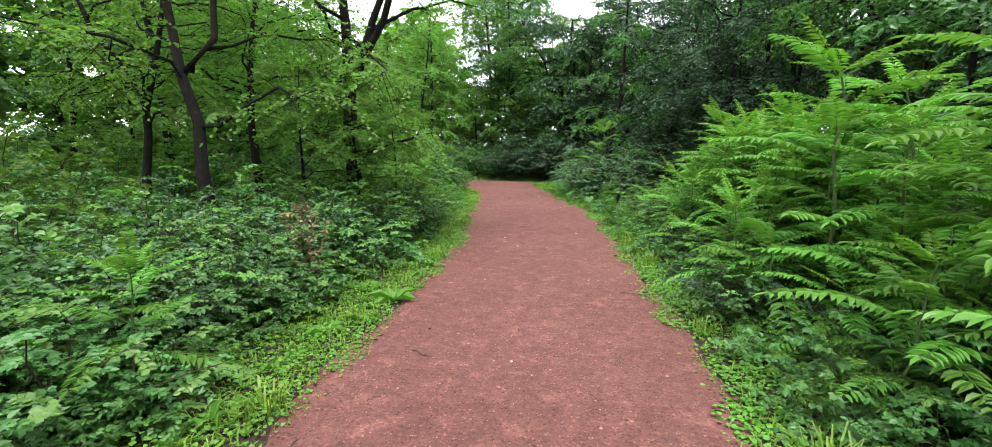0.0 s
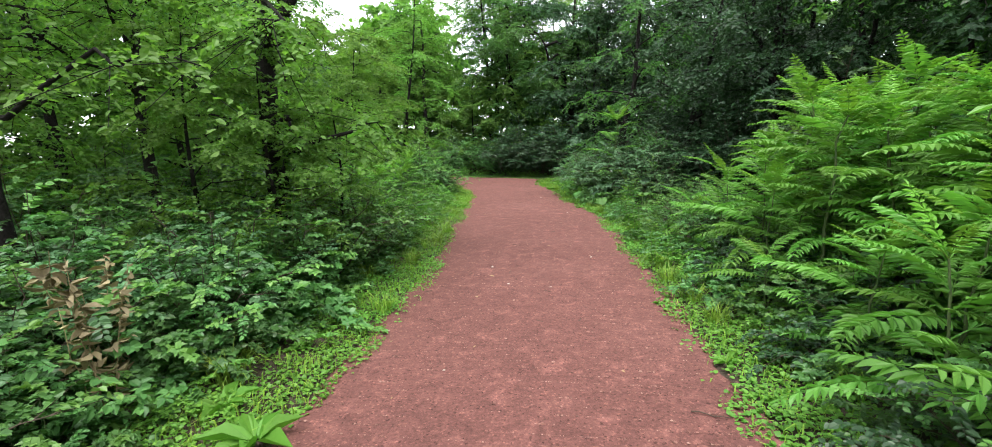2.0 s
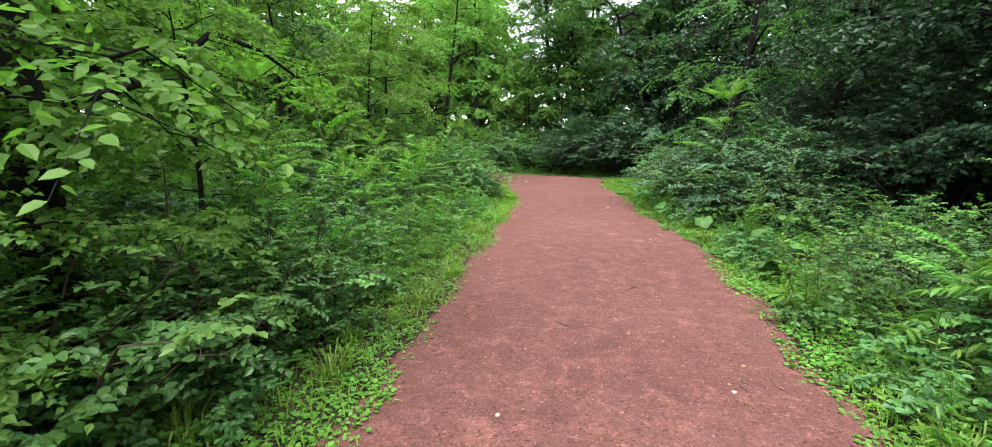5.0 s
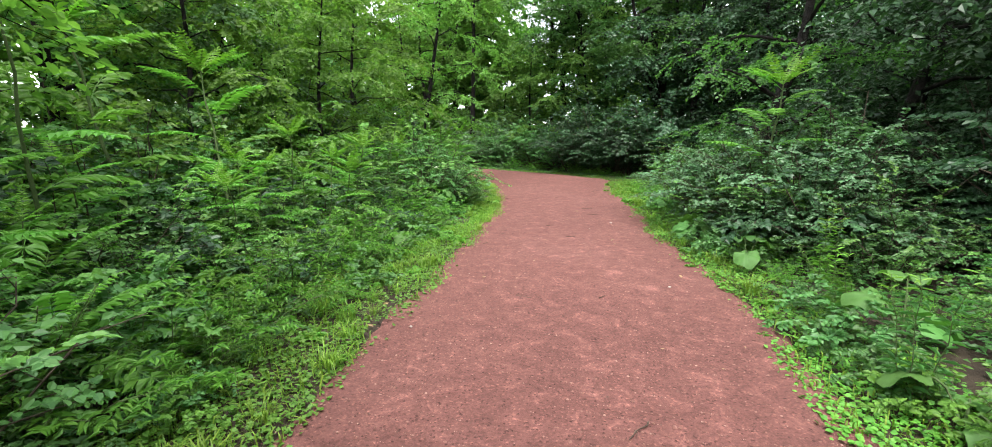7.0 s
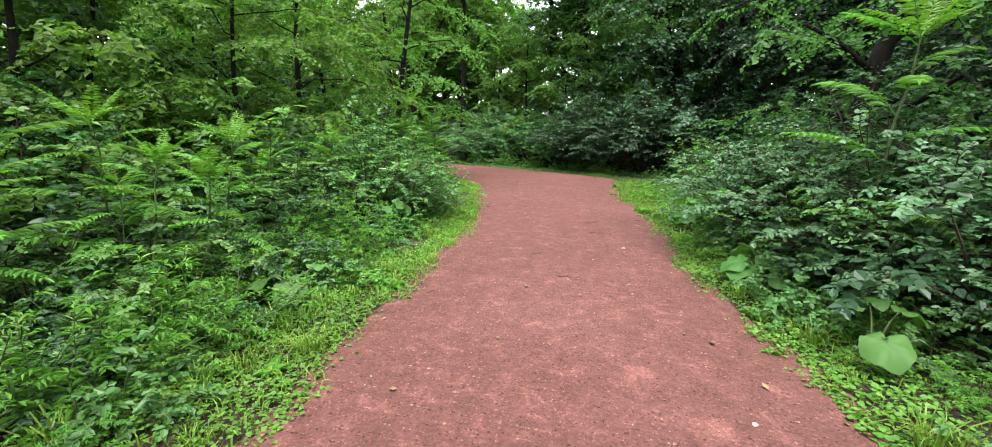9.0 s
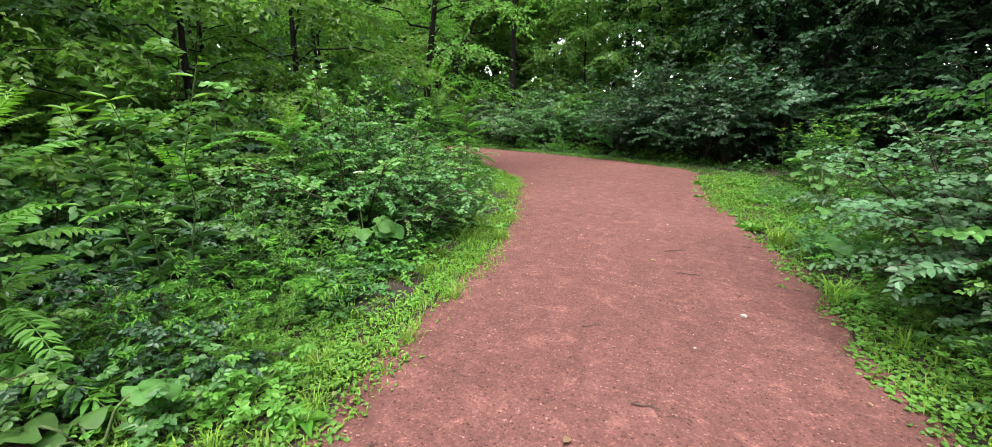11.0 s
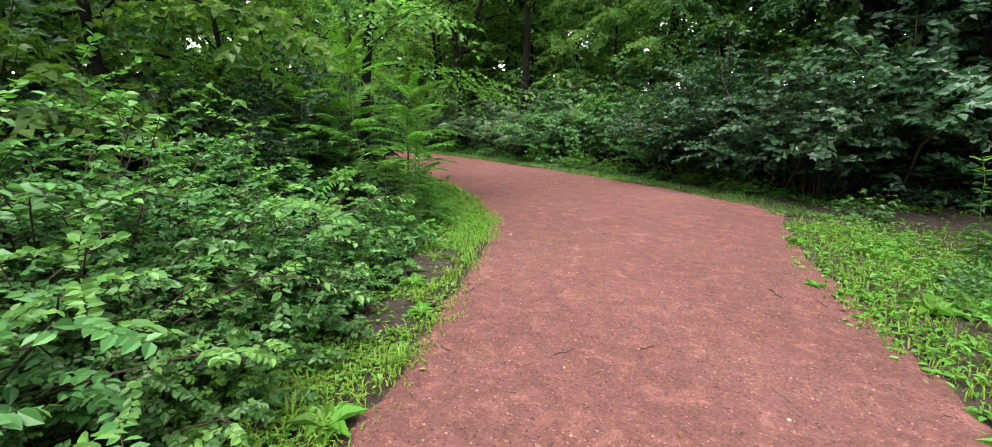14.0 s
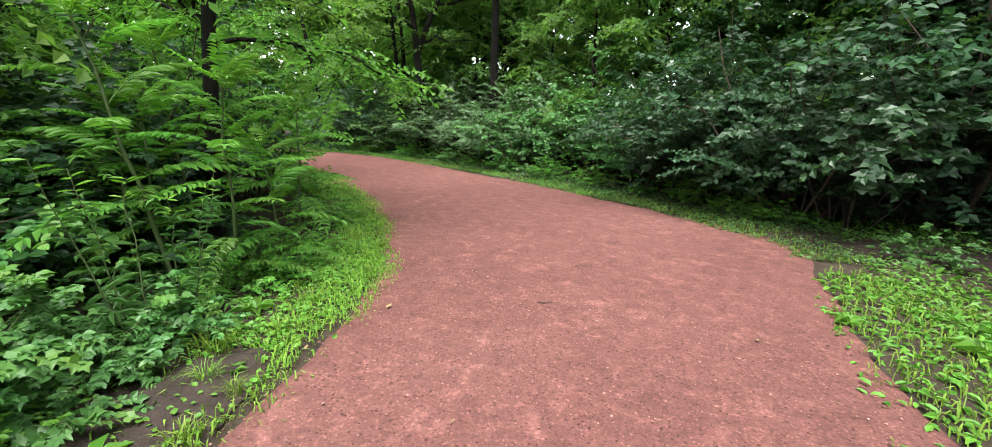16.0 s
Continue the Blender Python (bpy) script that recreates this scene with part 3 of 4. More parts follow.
pa = np.stack([np.interp(u, np.linspace(0, 1, len(A.p)), A.p[:, i] + 0.16 * A.n[:, i]) for i in (0, 1)], 1) + np.stack([ragged(count), ragged(count)], 1) * 0.8
pb = np.stack([np.interp(u, np.linspace(0, 1, len(B.p)), B.p[:, i] + 0.16 * B.n[:, i]) for i in (0, 1)], 1) + np.stack([ragged(count), ragged(count)], 1) * 0.8
pv = pa[:, None] * (1 - across)[None, :, None] + pb[:, None] * across[None, :, None]
pz = 0.012 * np.sin(across * math.pi)[None] ** 0.5 + 0.004 * np.sin(pv[..., 0] * 3 + pv[..., 1] * 1.3) * np.sin(pv[..., 1] * 2.1) + wob.normal(0, 0.0016, (count, 36))
pz[:, 0] = pz[:, -1] = -0.045
pv = np.concatenate([pv, pz[..., None]], -1).reshape(-1, 3)
gi = (np.arange(count - 1)[:, None] * 36 + np.arange(35)[None]).ravel()
tagged(new("path", mesh_of("path", pv, np.stack([gi, gi + 1, gi + 37, gi + 36], 1), M_PATH, True)), "footpath of reddish crushed brick, gently worn", "path", kind="structure")

# ---- plants, built once each ----
SHRUBS = [
    shrub("shrub", "dense green shrub with oval leaves at the woodland edge", 1.35, 0.75, 14, 13, 18, 0.052, ovate(0.68), M_SHRUB, 0.45, M_TIP),
    shrub("shrub", "dense dark green shrub with oval leaves at the woodland edge", 1.1, 0.85, 14, 12, 15, 0.056, ovate(0.7), M_DARK_SHADED, 0.6),
    shrub("shrub", "leafy shrub with arching shoots and pale tips", 1.6, 0.8, 13, 14, 18, 0.054, ovate(0.58), M_SHRUB, 0.5, M_TIP),
]
BEHIND = [
    shrub("shrub", "dense green shrub behind the path's edge", 1.5, 0.85, 14, 13, 15, 0.072, ovate(0.7), M_SHRUB, 0.5, M_TIP, M_TWIG, False),
    shrub("shrub", "dense dark green shrub behind the path's edge", 1.4, 0.9, 14, 13, 15, 0.07, ovate(0.74), M_DARK_SHADED, 0.6, None, M_TWIG, False),
]
VINE = [shrub("vine_thicket", "tangle of lobed vine leaves over low stems", 0.95, 0.8, 13, 9, 10, 0.09, lobed(), M_SHRUB, 0.6, M_TIP, M_STEM, False)]
HERB = [
    shrub("herb_clump", "knee-high clump of small-leaved weeds", 0.5, 0.5, 14, 6, 9, 0.052, ovate(0.62), M_COVER, 0.5, None, M_STEM, False),
    shrub("herb_clump", "knee-high clump of dark small-leaved weeds", 0.6, 0.5, 14, 6, 9, 0.062, ovate(0.66), M_SHRUB, 0.5, None, M_STEM, False),
    shrub("herb_clump", "knee-high clump of feathery light green weeds", 0.6, 0.45, 18, 6, 12, 0.055, blade(0.3), M_COVER, 0.4, None, M_STEM, False),
]
HEDGE = [
    shrub("hedge_shrub", "tall dark green bush, darkened for shade, forming a thick wall of leaves", 3.3, 1.4, 18, 18, 16, 0.12, blade(0.72), M_DARK_SHADED, 0.45, None, M_TWIG, False, 1.0),
    shrub("hedge_shrub", "tall dark green bush, darkened for shade, forming a thick wall of leaves", 2.8, 1.35, 18, 17, 16, 0.115, blade(0.76), M_DARK_SHADED, 0.55, None, M_TWIG, False, 1.0),
    shrub("hedge_shrub", "tall green bush with grey-green leaves", 2.8, 1.2, 17, 17, 16, 0.11, blade(0.72), M_SHRUB, 0.5, None, M_TWIG, False, 1.0),
    shrub("hedge_shrub", "tall light green bush in the woodland", 3.0, 1.3, 17, 17, 16, 0.125, blade(0.66), M_BRIGHT, 0.5, None, M_TWIG, False, 1.0),
    shrub("hedge_shrub", "tall green bush past the bend with pale sky sheen in its leaf colour", 2.9, 1.35, 18, 17, 16, 0.1, blade(0.72), M_SKY_SHEEN, 0.5, None, M_TWIG, False, 1.0),
]
SUMACS = [sumac(1.5, 17, 5), sumac(1.9, 20, 6), sumac(1.1, 13), sumac(0.7, 9, 2), sumac(1.9, 10, 9)]
STALKS = [
    stalk_plant("goldenrod", "upright goldenrod stalks with narrow green leaves", 1.15, 46, 0.13, M_SHRUB, M_YOUNG, 0.2),
    stalk_plant("goldenrod", "upright goldenrod stalks with narrow green leaves", 0.8, 36, 0.11, M_COVER, M_YOUNG, 0.22),
    stalk_plant("wiry_weed", "loose weed of thin arching stalks with fine light green leaves", 0.95, 64, 0.042, M_COVER, M_TIP, 0.36, 7, 0.55),
    stalk_plant("wiry_weed", "loose weed of thin arching stalks with fine green leaves", 0.7, 52, 0.04, M_SHRUB, M_TIP, 0.4, 7, 0.7),
]
TREES = [
    tree("woodland_tree", "broadleaf woodland tree with a dark trunk", 9.5, 1.9, 2.8, 640, 15, 0.112, M_TREE, 0.13, (0.03, 0.02), 1, None, None, 22),
    tree("woodland_tree", "tall broadleaf woodland tree with a dark trunk", 11.0, 2.6, 3.0, 660, 15, 0.115, M_TREE, 0.16, (-0.04, 0.03), 1, None, None, 22),
    tree("woodland_tree", "broadleaf tree with grey sky sheen in its leaf colour, foliage down to its foot", 8.5, 0.8, 2.6, 700, 15, 0.115, M_SKY_SHEEN, 0.11, (0.02, -0.03), 1, None, None, 24),
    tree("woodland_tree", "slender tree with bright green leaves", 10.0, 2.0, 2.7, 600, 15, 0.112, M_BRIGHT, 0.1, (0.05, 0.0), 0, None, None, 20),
    # Same build as the third tree, with shade painted into its leaves.
    tree("woodland_tree", "broadleaf tree with leaves coloured dark to look deeply shaded", 8.5, 0.8, 2.6, 700, 15, 0.115, M_DARK_SHADED, 0.11, (0.02, -0.03), 1, None, None, 24),
    tree("woodland_tree", "tall tree with a high green crown behind the hedge", 13.0, 4.8, 3.0, 640, 15, 0.13, M_TREE, 0.15, (-0.02, 0.02), 1, None, None, 22),
]
FAR = [
    tree("distant_tree", "distant broadleaf tree in the wood", 12.0, 0.5, 3.4, 300, 11, 0.41, M_TREE, 0.15, (0.02, 0.02), 0, None, blade(0.7), 20, far=True),
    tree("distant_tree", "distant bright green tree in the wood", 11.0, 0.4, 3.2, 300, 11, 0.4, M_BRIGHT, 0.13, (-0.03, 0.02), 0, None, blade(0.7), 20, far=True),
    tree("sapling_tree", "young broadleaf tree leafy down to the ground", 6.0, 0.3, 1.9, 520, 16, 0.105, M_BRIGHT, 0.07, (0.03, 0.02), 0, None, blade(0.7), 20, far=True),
    tree("sapling_tree", "young dark tree leafy down to the ground", 5.6, 0.3, 1.9, 520, 16, 0.105, M_SHRUB, 0.07, (-0.03, 0.02), 0, None, blade(0.7), 20, far=True),
    # Shaded copy of the sapling above, the shade being in its leaf colour.
    tree("sapling_tree", "young tree with leaves coloured dark to look deeply shaded", 5.6, 0.3, 1.9, 520, 16, 0.105, M_DARK_SHADED, 0.07, (-0.03, 0.02), 0, None, blade(0.7), 20, far=True),
]


def scatter(kinds, edge, s0, s1, d0, d1, n, lo=0.85, hi=1.2, weights=None, tall=(0.9, 1.15)):
    """n plants of the kinds given, set out evenly but unevenly along a strip beside the path."""
    for i in range(n):
        s = s0 + (s1 - s0) * (i + rng.uniform(0, 1)) / n
        x, y = edge.at(s, rng.uniform(d0, d1))
        k = kinds[rng.choice(len(kinds), p=weights)]
        put(k, x, y, None, rng.uniform(lo, hi), 0.0, rng.uniform(*tall))


a_of, b_of = A.s_of_y, B.s_of_y
# side A: low thicket, shrubs, then trees
scatter(HERB, A, a_of(0.2), a_of(9), 0.8, 1.2, 24, 0.5, 0.8, [0.2, 0.7, 0.1])
scatter(HERB, A, a_of(9), a_of(15.5), 0.6, 1.0, 18, 0.5, 0.85, [0.3, 0.4, 0.3])
scatter(HERB[1:2], A, a_of(0.2), a_of(12), 1.0, 1.7, 22, 0.8, 1.2)
scatter(HERB, A, a_of(15.5), a_of(24), 0.8, 1.15, 18, 0.6, 0.9)
scatter(SHRUBS + VINE, A, a_of(0.3), a_of(9), 1.3, 2.1, 16, 0.6, 0.85, [0.4, 0.2, 0.15, 0.25])
scatter(BEHIND[:1], A, a_of(0), a_of(9), 2.4, 3.8, 14, 0.75, 1.0)
scatter([HEDGE[2], HEDGE[3]], A, a_of(0), a_of(9.5), 4.4, 7.5, 12, 0.55, 0.75)
scatter(SHRUBS + VINE + HERB[2:], A, a_of(9), a_of(16), 1.2, 2.3, 18, 0.6, 0.9, [0.25, 0.2, 0.2, 0.15, 0.2])
scatter(BEHIND, A, a_of(9), a_of(17), 2.5, 4.0, 12, 0.9, 1.2)
scatter([HEDGE[2], HEDGE[3]], A, a_of(9.5), a_of(18), 4.2, 6.5, 9, 0.7, 0.9)
scatter([SHRUBS[2], SHRUBS[0]], A, a_of(17.9), a_of(20.2), 1.5, 2.2, 7, 0.95, 1.15)
scatter([SHRUBS[0], SHRUBS[1]], A, a_of(16.2), a_of(17.6), 2.1, 2.7, 4, 0.9, 1.1)
scatter(BEHIND, A, a_of(17.5), a_of(24), 2.6, 3.8, 8, 1.1, 1.4)
scatter(HEDGE, A, a_of(17.5), a_of(24.5), 4.0, 6.0, 7, 0.9, 1.15)
scatter(HEDGE, A, a_of(24.2), A.length - 5, 1.9, 3.5, 9, 0.75, 0.95)
scatter(HERB, A, a_of(24), A.length - 4, 0.7, 1.2, 12, 0.8, 1.1)
for x, y in ((-4.75, 19.4), (-4.95, 20.1), (-5.2, 20.7), (-5.5, 21.3), (-5.7, 20.4), (-3.0, 7.3), (-2.8, 6.6), (-3.2, 3.3)):
    put(VINE[0], x, y, None, rng.uniform(0.75, 0.95))
scatter(HERB[2:], A, a_of(10), a_of(17), 0.9, 1.8, 12, 0.9, 1.3)
for x, y, k, size in ((-3.05, 7.6, 0, 1.1), (-2.95, 8.5, 2, 0.95), (-3.3, 6.6, 0, 1.05), (-3.0, 9.4, 0, 1.0), (1.75, 17.5, 0, 1.1), (1.7, 18.4, 0, 1.2), (1.9, 19.2, 0, 1.0), (1.95, 16.9, 2, 1.1), (1.9, 17.9, 0, 1.4), (1.5, 19.0, 2, 1.15)):
    put(SHRUBS[k], x, y, None, size)
# side B: sumac stand, low weeds, leafy bush, then the open corner and the far hedge
scatter(HERB, B, b_of(0.2), b_of(20), 0.45, 0.9, 48, 0.5, 0.9, [0.2, 0.6, 0.2])
scatter(HERB, B, b_of(19.5), b_of(23.6), 0.5, 3.2, 18, 0.35, 0.7)
scatter([SUMACS[2], SUMACS[3]], B, b_of(0.3), b_of(10), 0.8, 1.5, 24, 0.8, 1.1)
scatter(SUMACS[:2], B, b_of(5.5), b_of(10), 1.4, 2.6, 12, 0.95, 1.2)
scatter(SUMACS[:2], B, b_of(0.0), b_of(8.5), 1.5, 2.5, 26, 0.85, 1.1)
scatter(SUMACS[:2], B, b_of(0.0), b_of(8.5), 2.4, 4.0, 20, 0.95, 1.15)
scatter([SUMACS[0], SUMACS[2]], B, b_of(0.5), b_of(9.5), 1.2, 2.2, 12, 0.8, 1.0)
for x, y in ((2.7, 2.9), (3.0, 3.7), (2.5, 4.4), (3.3, 4.6), (2.8, 5.3), (3.4, 2.4), (2.9, 6.3), (2.4, 7.2), (2.9, 7.9)):
    put(SUMACS[1], x, y, None, rng.uniform(1.05, 1.25) if y < 5 else 1.0)
scatter([SHRUBS[0], SHRUBS[1], VINE[0]], B, b_of(0), b_of(10), 0.9, 2.0, 20, 0.5, 0.75)
scatter(SUMACS[:2], A, a_of(9.5), a_of(14.5), 1.7, 3.2, 7, 0.6, 0.8)
scatter([HEDGE[4], HEDGE[2], HEDGE[0]], B, b_of(0), b_of(12), 3.6, 5.0, 9, 0.7, 0.95)
scatter([SHRUBS[0], SHRUBS[2], HERB[0], HERB[2]], B, b_of(9), b_of(15.5), 1.0, 2.6, 18, 0.55, 0.8)
scatter(SHRUBS[::2], B, b_of(15.9), b_of(19), 1.4, 2.0, 10, 0.85, 1.05)
# Darkened leaf kinds back here give the shade behind the bush by colour.
scatter(BEHIND[1:], B, b_of(15.2), b_of(19), 2.0, 2.9, 7, 1.0, 1.3)
scatter(HEDGE[:2], B, b_of(12), b_of(21), 4.2, 5.5, 7, 0.8, 1.0)
# Hedge kinds run from shade-darkened to sheen-paled leaves, following how light falls.
scatter(HEDGE[:2], B, b_of(26.4) + 0.8, b_of(26.4) + 3.2, 1.7, 2.3, 5, 0.85, 1.0)
scatter([HEDGE[4], HEDGE[2], HEDGE[0]], B, b_of(26.4) + 3.2, B.length - 4, 1.6, 2.4, 13, 0.8, 1.0, [0.6, 0.25, 0.15])
scatter([HEDGE[4], HEDGE[2], HEDGE[3]], B, b_of(26.4) + 0.5, B.length - 2, 3.2, 5.5, 12, 1.05, 1.25)
scatter(HERB, B, b_of(26.4), B.length - 5, 0.9, 1.4, 24, 0.8, 1.1)
for x, y in ((0.9, 29.2), (2.4, 29.0), (3.8, 28.0), (5.2, 26.5), (5.8, 24.5), (5.4, 22.3), (1.5, 31.0), (3.6, 30.6), (5.6, 28.6), (7.5, 26.0)):
    put(HEDGE[int(rng.integers(3))], x, y, None, rng.uniform(0.95, 1.25))
# trees
LIST_A = [(-8.8, 9.6), (-10.5, 14.5), (-7.3, 23.4), (-13, 23.5)]
LIST_B = [(7.2, 6.0), (6.6, 10.2), (6.4, 13.4), (7.2, 18.2), (8.8, 25.2), (5.6, 15.6), (5.6, 22.6), (4.9, 26.6), (6.6, 29.4)]
LIST_C = [(3.8, 32.4), (-14.5, 36), (-18, 35), (7.5, 31.5), (-2.9, 34.6), (-0.6, 35.4), (1.8, 33.8), (3.0, 30.2), (-11.6, 26.2), (-4.5, 35.4)]
# Kind 4 brings painted shade to the right-hand and far right trees.
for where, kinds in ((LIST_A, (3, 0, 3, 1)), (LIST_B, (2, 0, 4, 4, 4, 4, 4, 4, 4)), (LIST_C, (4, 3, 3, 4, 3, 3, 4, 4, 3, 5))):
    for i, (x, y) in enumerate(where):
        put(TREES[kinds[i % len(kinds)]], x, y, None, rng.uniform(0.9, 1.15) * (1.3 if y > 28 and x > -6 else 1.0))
# saplings that close the view between the trunks
for i, (x, y) in enumerate(((-11, 6), (-11.5, 9.5), (-7.3, 10.8), (-9.8, 12), (-7.8, 14.8), (-9.2, 16.6), (-8.0, 20.4), (-9.8, 19.6), (-11.6, 21), (-9.6, 23.2), (-12.5, 25.2), (-15, 26), (-18, 26.5),
                            (-6.9, 17.6), (6.2, 3.8), (7.6, 5.8), (6.2, 8.2), (6.9, 11.4), (6.0, 16.2), (7.4, 19.6), (4.9, 19.2), (7.0, 23.4), (7.4, 28.4), (5.6, 31.2), (2.0, 32.0), (-1.2, 33.6),
                            (-3.6, 32.4), (-5.8, 33.8), (-7.6, 35.0), (-17, 38), (3.4, 34.4), (-20, 36), (-22, 28), (-14.5, 20.5), (-13, 17), (-12.5, 12.5), (9, 16.5), (9, 13), (9.3, 8))):
    # Right-hand saplings past 9 m get shade in their leaf colour.
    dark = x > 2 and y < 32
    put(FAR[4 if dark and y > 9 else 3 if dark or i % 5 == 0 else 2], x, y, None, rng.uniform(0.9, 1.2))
for x, y, size in ((-3.35, 7.7, 0.5), (-4.3, 7.5, 0.55), (-3.2, 8.6, 0.45)):
    put(FAR[2], x, y, None, size)
# the wood behind, in rows that close the view
for i in range(34):
    a = radians(-70 + 320 * i / 34)
    r = rng.uniform(29, 35)
    x, y = -4 + r * math.cos(a), 17 + r * math.sin(a)
    gap = -0.235 < (x + 0.2) / max(1.0, y) < -0.14 and y > 20
    if not (x < -8 and y > 22 and not gap):
        put(FAR[int(rng.integers(2))], x, y, None, rng.uniform(1.05, 1.4) * (0.66 if gap else 1.0))
for i in range(28):
    a = radians(-60 + 300 * i / 28)
    r = rng.uniform(40, 47)
    x, y = -4 + r * math.cos(a), 17 + r * math.sin(a)
    if not -0.25 < (x + 0.2) / max(1.0, y) < -0.13:
        put(FAR[1 if i % 3 else 0], x, y, None, rng.uniform(1.0, 1.3))
for i in range(16):
    x, y = -25 + 2.1 * i + rng.uniform(-0.5, 0.5), rng.uniform(38, 42)
    gap = -0.235 < (x + 0.2) / y < -0.14
    put(FAR[1 if x < -8 else i % 2], x, y, None, rng.uniform(0.58, 0.66) if gap else rng.uniform(0.8, 1.0))
for i in range(12):
    put(FAR[1 if i % 3 else 0], rng.uniform(-18, -15), -3 + 2.3 * i, None, rng.uniform(0.7, 0.9))
for i in range(12):
    put(FAR[0], rng.uniform(10.5, 13), 0 + 2.8 * i, None, rng.uniform(0.75, 0.95))
for x, y, size in ((-4.5, 34.0, 1.3), (-3.1, 33.2, 1.35), (-1.7, 34.5, 1.3)):
    put(TREES[5], x, y, None, size * 0.85)
for x, y in ((1.9, 29.6), (4.3, 28.2), (6.4, 26.0)):
    put(TREES[4], x, y, None, rng.uniform(1.25, 1.45))
for x, y in ((-12.6, 38.8), (-11.0, 39.2), (-12.5, 43.0), (-10.9, 43.5), (-16.0, 42.0), (-24.5, 36.0), (-26.5, 33.5), (-23.0, 38.5), (-28.0, 30.5), (-26.5, 27.0), (-20.5, 39.5)):
    put(FAR[1], x, y, None, rng.uniform(1.2, 1.35))
for x, y in ((-9.9, 36.0), (-11.6, 36.4), (-13.6, 34.6)):
    put(TREES[3], x, y, None, rng.uniform(1.0, 1.2))
# behind the start
for x, y, k in ((-3.6, -1.6, 2), (-3.2, -4.0, 0), (-4.6, -6.2, 3), (2.9, -1.8, 2), (3.2, -4.2, 1), (3.6, -6.4, 2), (-1.6, -11.5, 0), (0.8, -12, 1), (3.0, -10.5, 2), (-4.5, -10, 3), (-6.5, -2.5, 3), (5.8, -2.5, 0)):
    put(HEDGE[k], x, y, None, rng.uniform(0.8, 1.0))
for x, y, k in ((-8, -4, 0), (6.5, -5, 1), (-2, -15, 1), (4.5, -14, 0), (-9, -11, 1), (10, -10, 0)):
    put(FAR[k], x, y, None, rng.uniform(0.6, 0.8))
# low bushes under the far hedge
for x, y in ((0.4, 29.1), (1.3, 28.6), (2.3, 28.2), (3.3, 27.6), (4.1, 26.8), (-0.5, 29.6), (1.9, 28.9), (3.0, 28.4)):
    put(BEHIND[1], x, y, None, rng.uniform(0.6, 0.8))
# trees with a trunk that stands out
# Next four: the lighter leaf copy puts light into their shaded crowns.
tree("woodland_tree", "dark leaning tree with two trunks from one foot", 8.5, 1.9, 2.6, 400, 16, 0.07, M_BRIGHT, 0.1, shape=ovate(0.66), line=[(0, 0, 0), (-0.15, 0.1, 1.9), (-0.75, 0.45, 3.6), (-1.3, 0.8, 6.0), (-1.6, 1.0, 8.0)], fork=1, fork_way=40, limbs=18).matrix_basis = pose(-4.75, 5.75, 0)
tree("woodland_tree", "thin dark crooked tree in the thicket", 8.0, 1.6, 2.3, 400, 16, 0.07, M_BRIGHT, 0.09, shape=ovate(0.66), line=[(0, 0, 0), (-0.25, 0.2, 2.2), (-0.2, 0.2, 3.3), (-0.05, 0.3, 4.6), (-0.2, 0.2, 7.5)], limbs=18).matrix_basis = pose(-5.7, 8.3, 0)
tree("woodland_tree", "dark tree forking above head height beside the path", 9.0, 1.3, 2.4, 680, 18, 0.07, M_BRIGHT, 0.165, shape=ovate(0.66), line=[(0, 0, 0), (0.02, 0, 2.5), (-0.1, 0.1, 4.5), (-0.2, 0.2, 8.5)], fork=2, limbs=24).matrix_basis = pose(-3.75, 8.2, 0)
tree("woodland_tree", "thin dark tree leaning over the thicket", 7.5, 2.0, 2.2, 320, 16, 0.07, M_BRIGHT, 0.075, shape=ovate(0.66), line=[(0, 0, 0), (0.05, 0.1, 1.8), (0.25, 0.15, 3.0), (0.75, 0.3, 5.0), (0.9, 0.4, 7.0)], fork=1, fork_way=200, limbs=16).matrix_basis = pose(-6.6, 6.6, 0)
tree("woodland_tree", "brown-trunked tree behind the leafy bush", 8.5, 2.0, 1.8, 520, 16, 0.07, M_TREE, 0.16, shape=ovate(0.66), line=[(0, 0, 0), (0.3, 0.1, 1.8), (0.75, 0.2, 3.6), (0.9, 0.4, 8.0)], limbs=20).matrix_basis = pose(1.65, 17.9, 0)
tree("woodland_tree", "leaning tree with a dark trunk and leaves darkened for shade", 9.0, 3.0, 2.6, 560, 16, 0.07, M_DARK_SHADED, 0.14, shape=ovate(0.66), line=[(0, 0, 0), (0.3, 0.1, 2.0), (0.9, 0.3, 4.0), (1.6, 0.5, 8.0)], limbs=20).matrix_basis = pose(3.9, 18.6, 0)
tree("woodland_tree", "stout dark tree with spreading limbs behind the hedge", 11.0, 3.6, 3.4, 760, 15, 0.15, M_TREE, 0.36, line=[(0, 0, 0), (0, 0, 2.5), (0.1, 0, 5), (0.3, 0.2, 10)], fork=2, limbs=22).matrix_basis = pose(0.6, 30.8, 0)
tree("woodland_tree", "dark slanting tree behind the hedge", 9.0, 3.2, 2.4, 560, 15, 0.15, M_TREE, 0.14, line=[(0, 0, 0), (-0.3, 0, 2), (-0.8, 0.1, 4), (-1.4, 0.3, 8)], limbs=18).matrix_basis = pose(-2.0, 32.4, 0)
tree("woodland_tree", "tree with a bare dark trunk past the bend", 11.0, 3.8, 3.0, 620, 15, 0.16, M_BRIGHT, 0.17, line=[(0, 0, 0), (-0.1, 0, 3), (-0.5, 0.1, 6), (-0.7, 0.3, 10)], fork=1, limbs=18).matrix_basis = pose(-11.7, 33.4, 0)
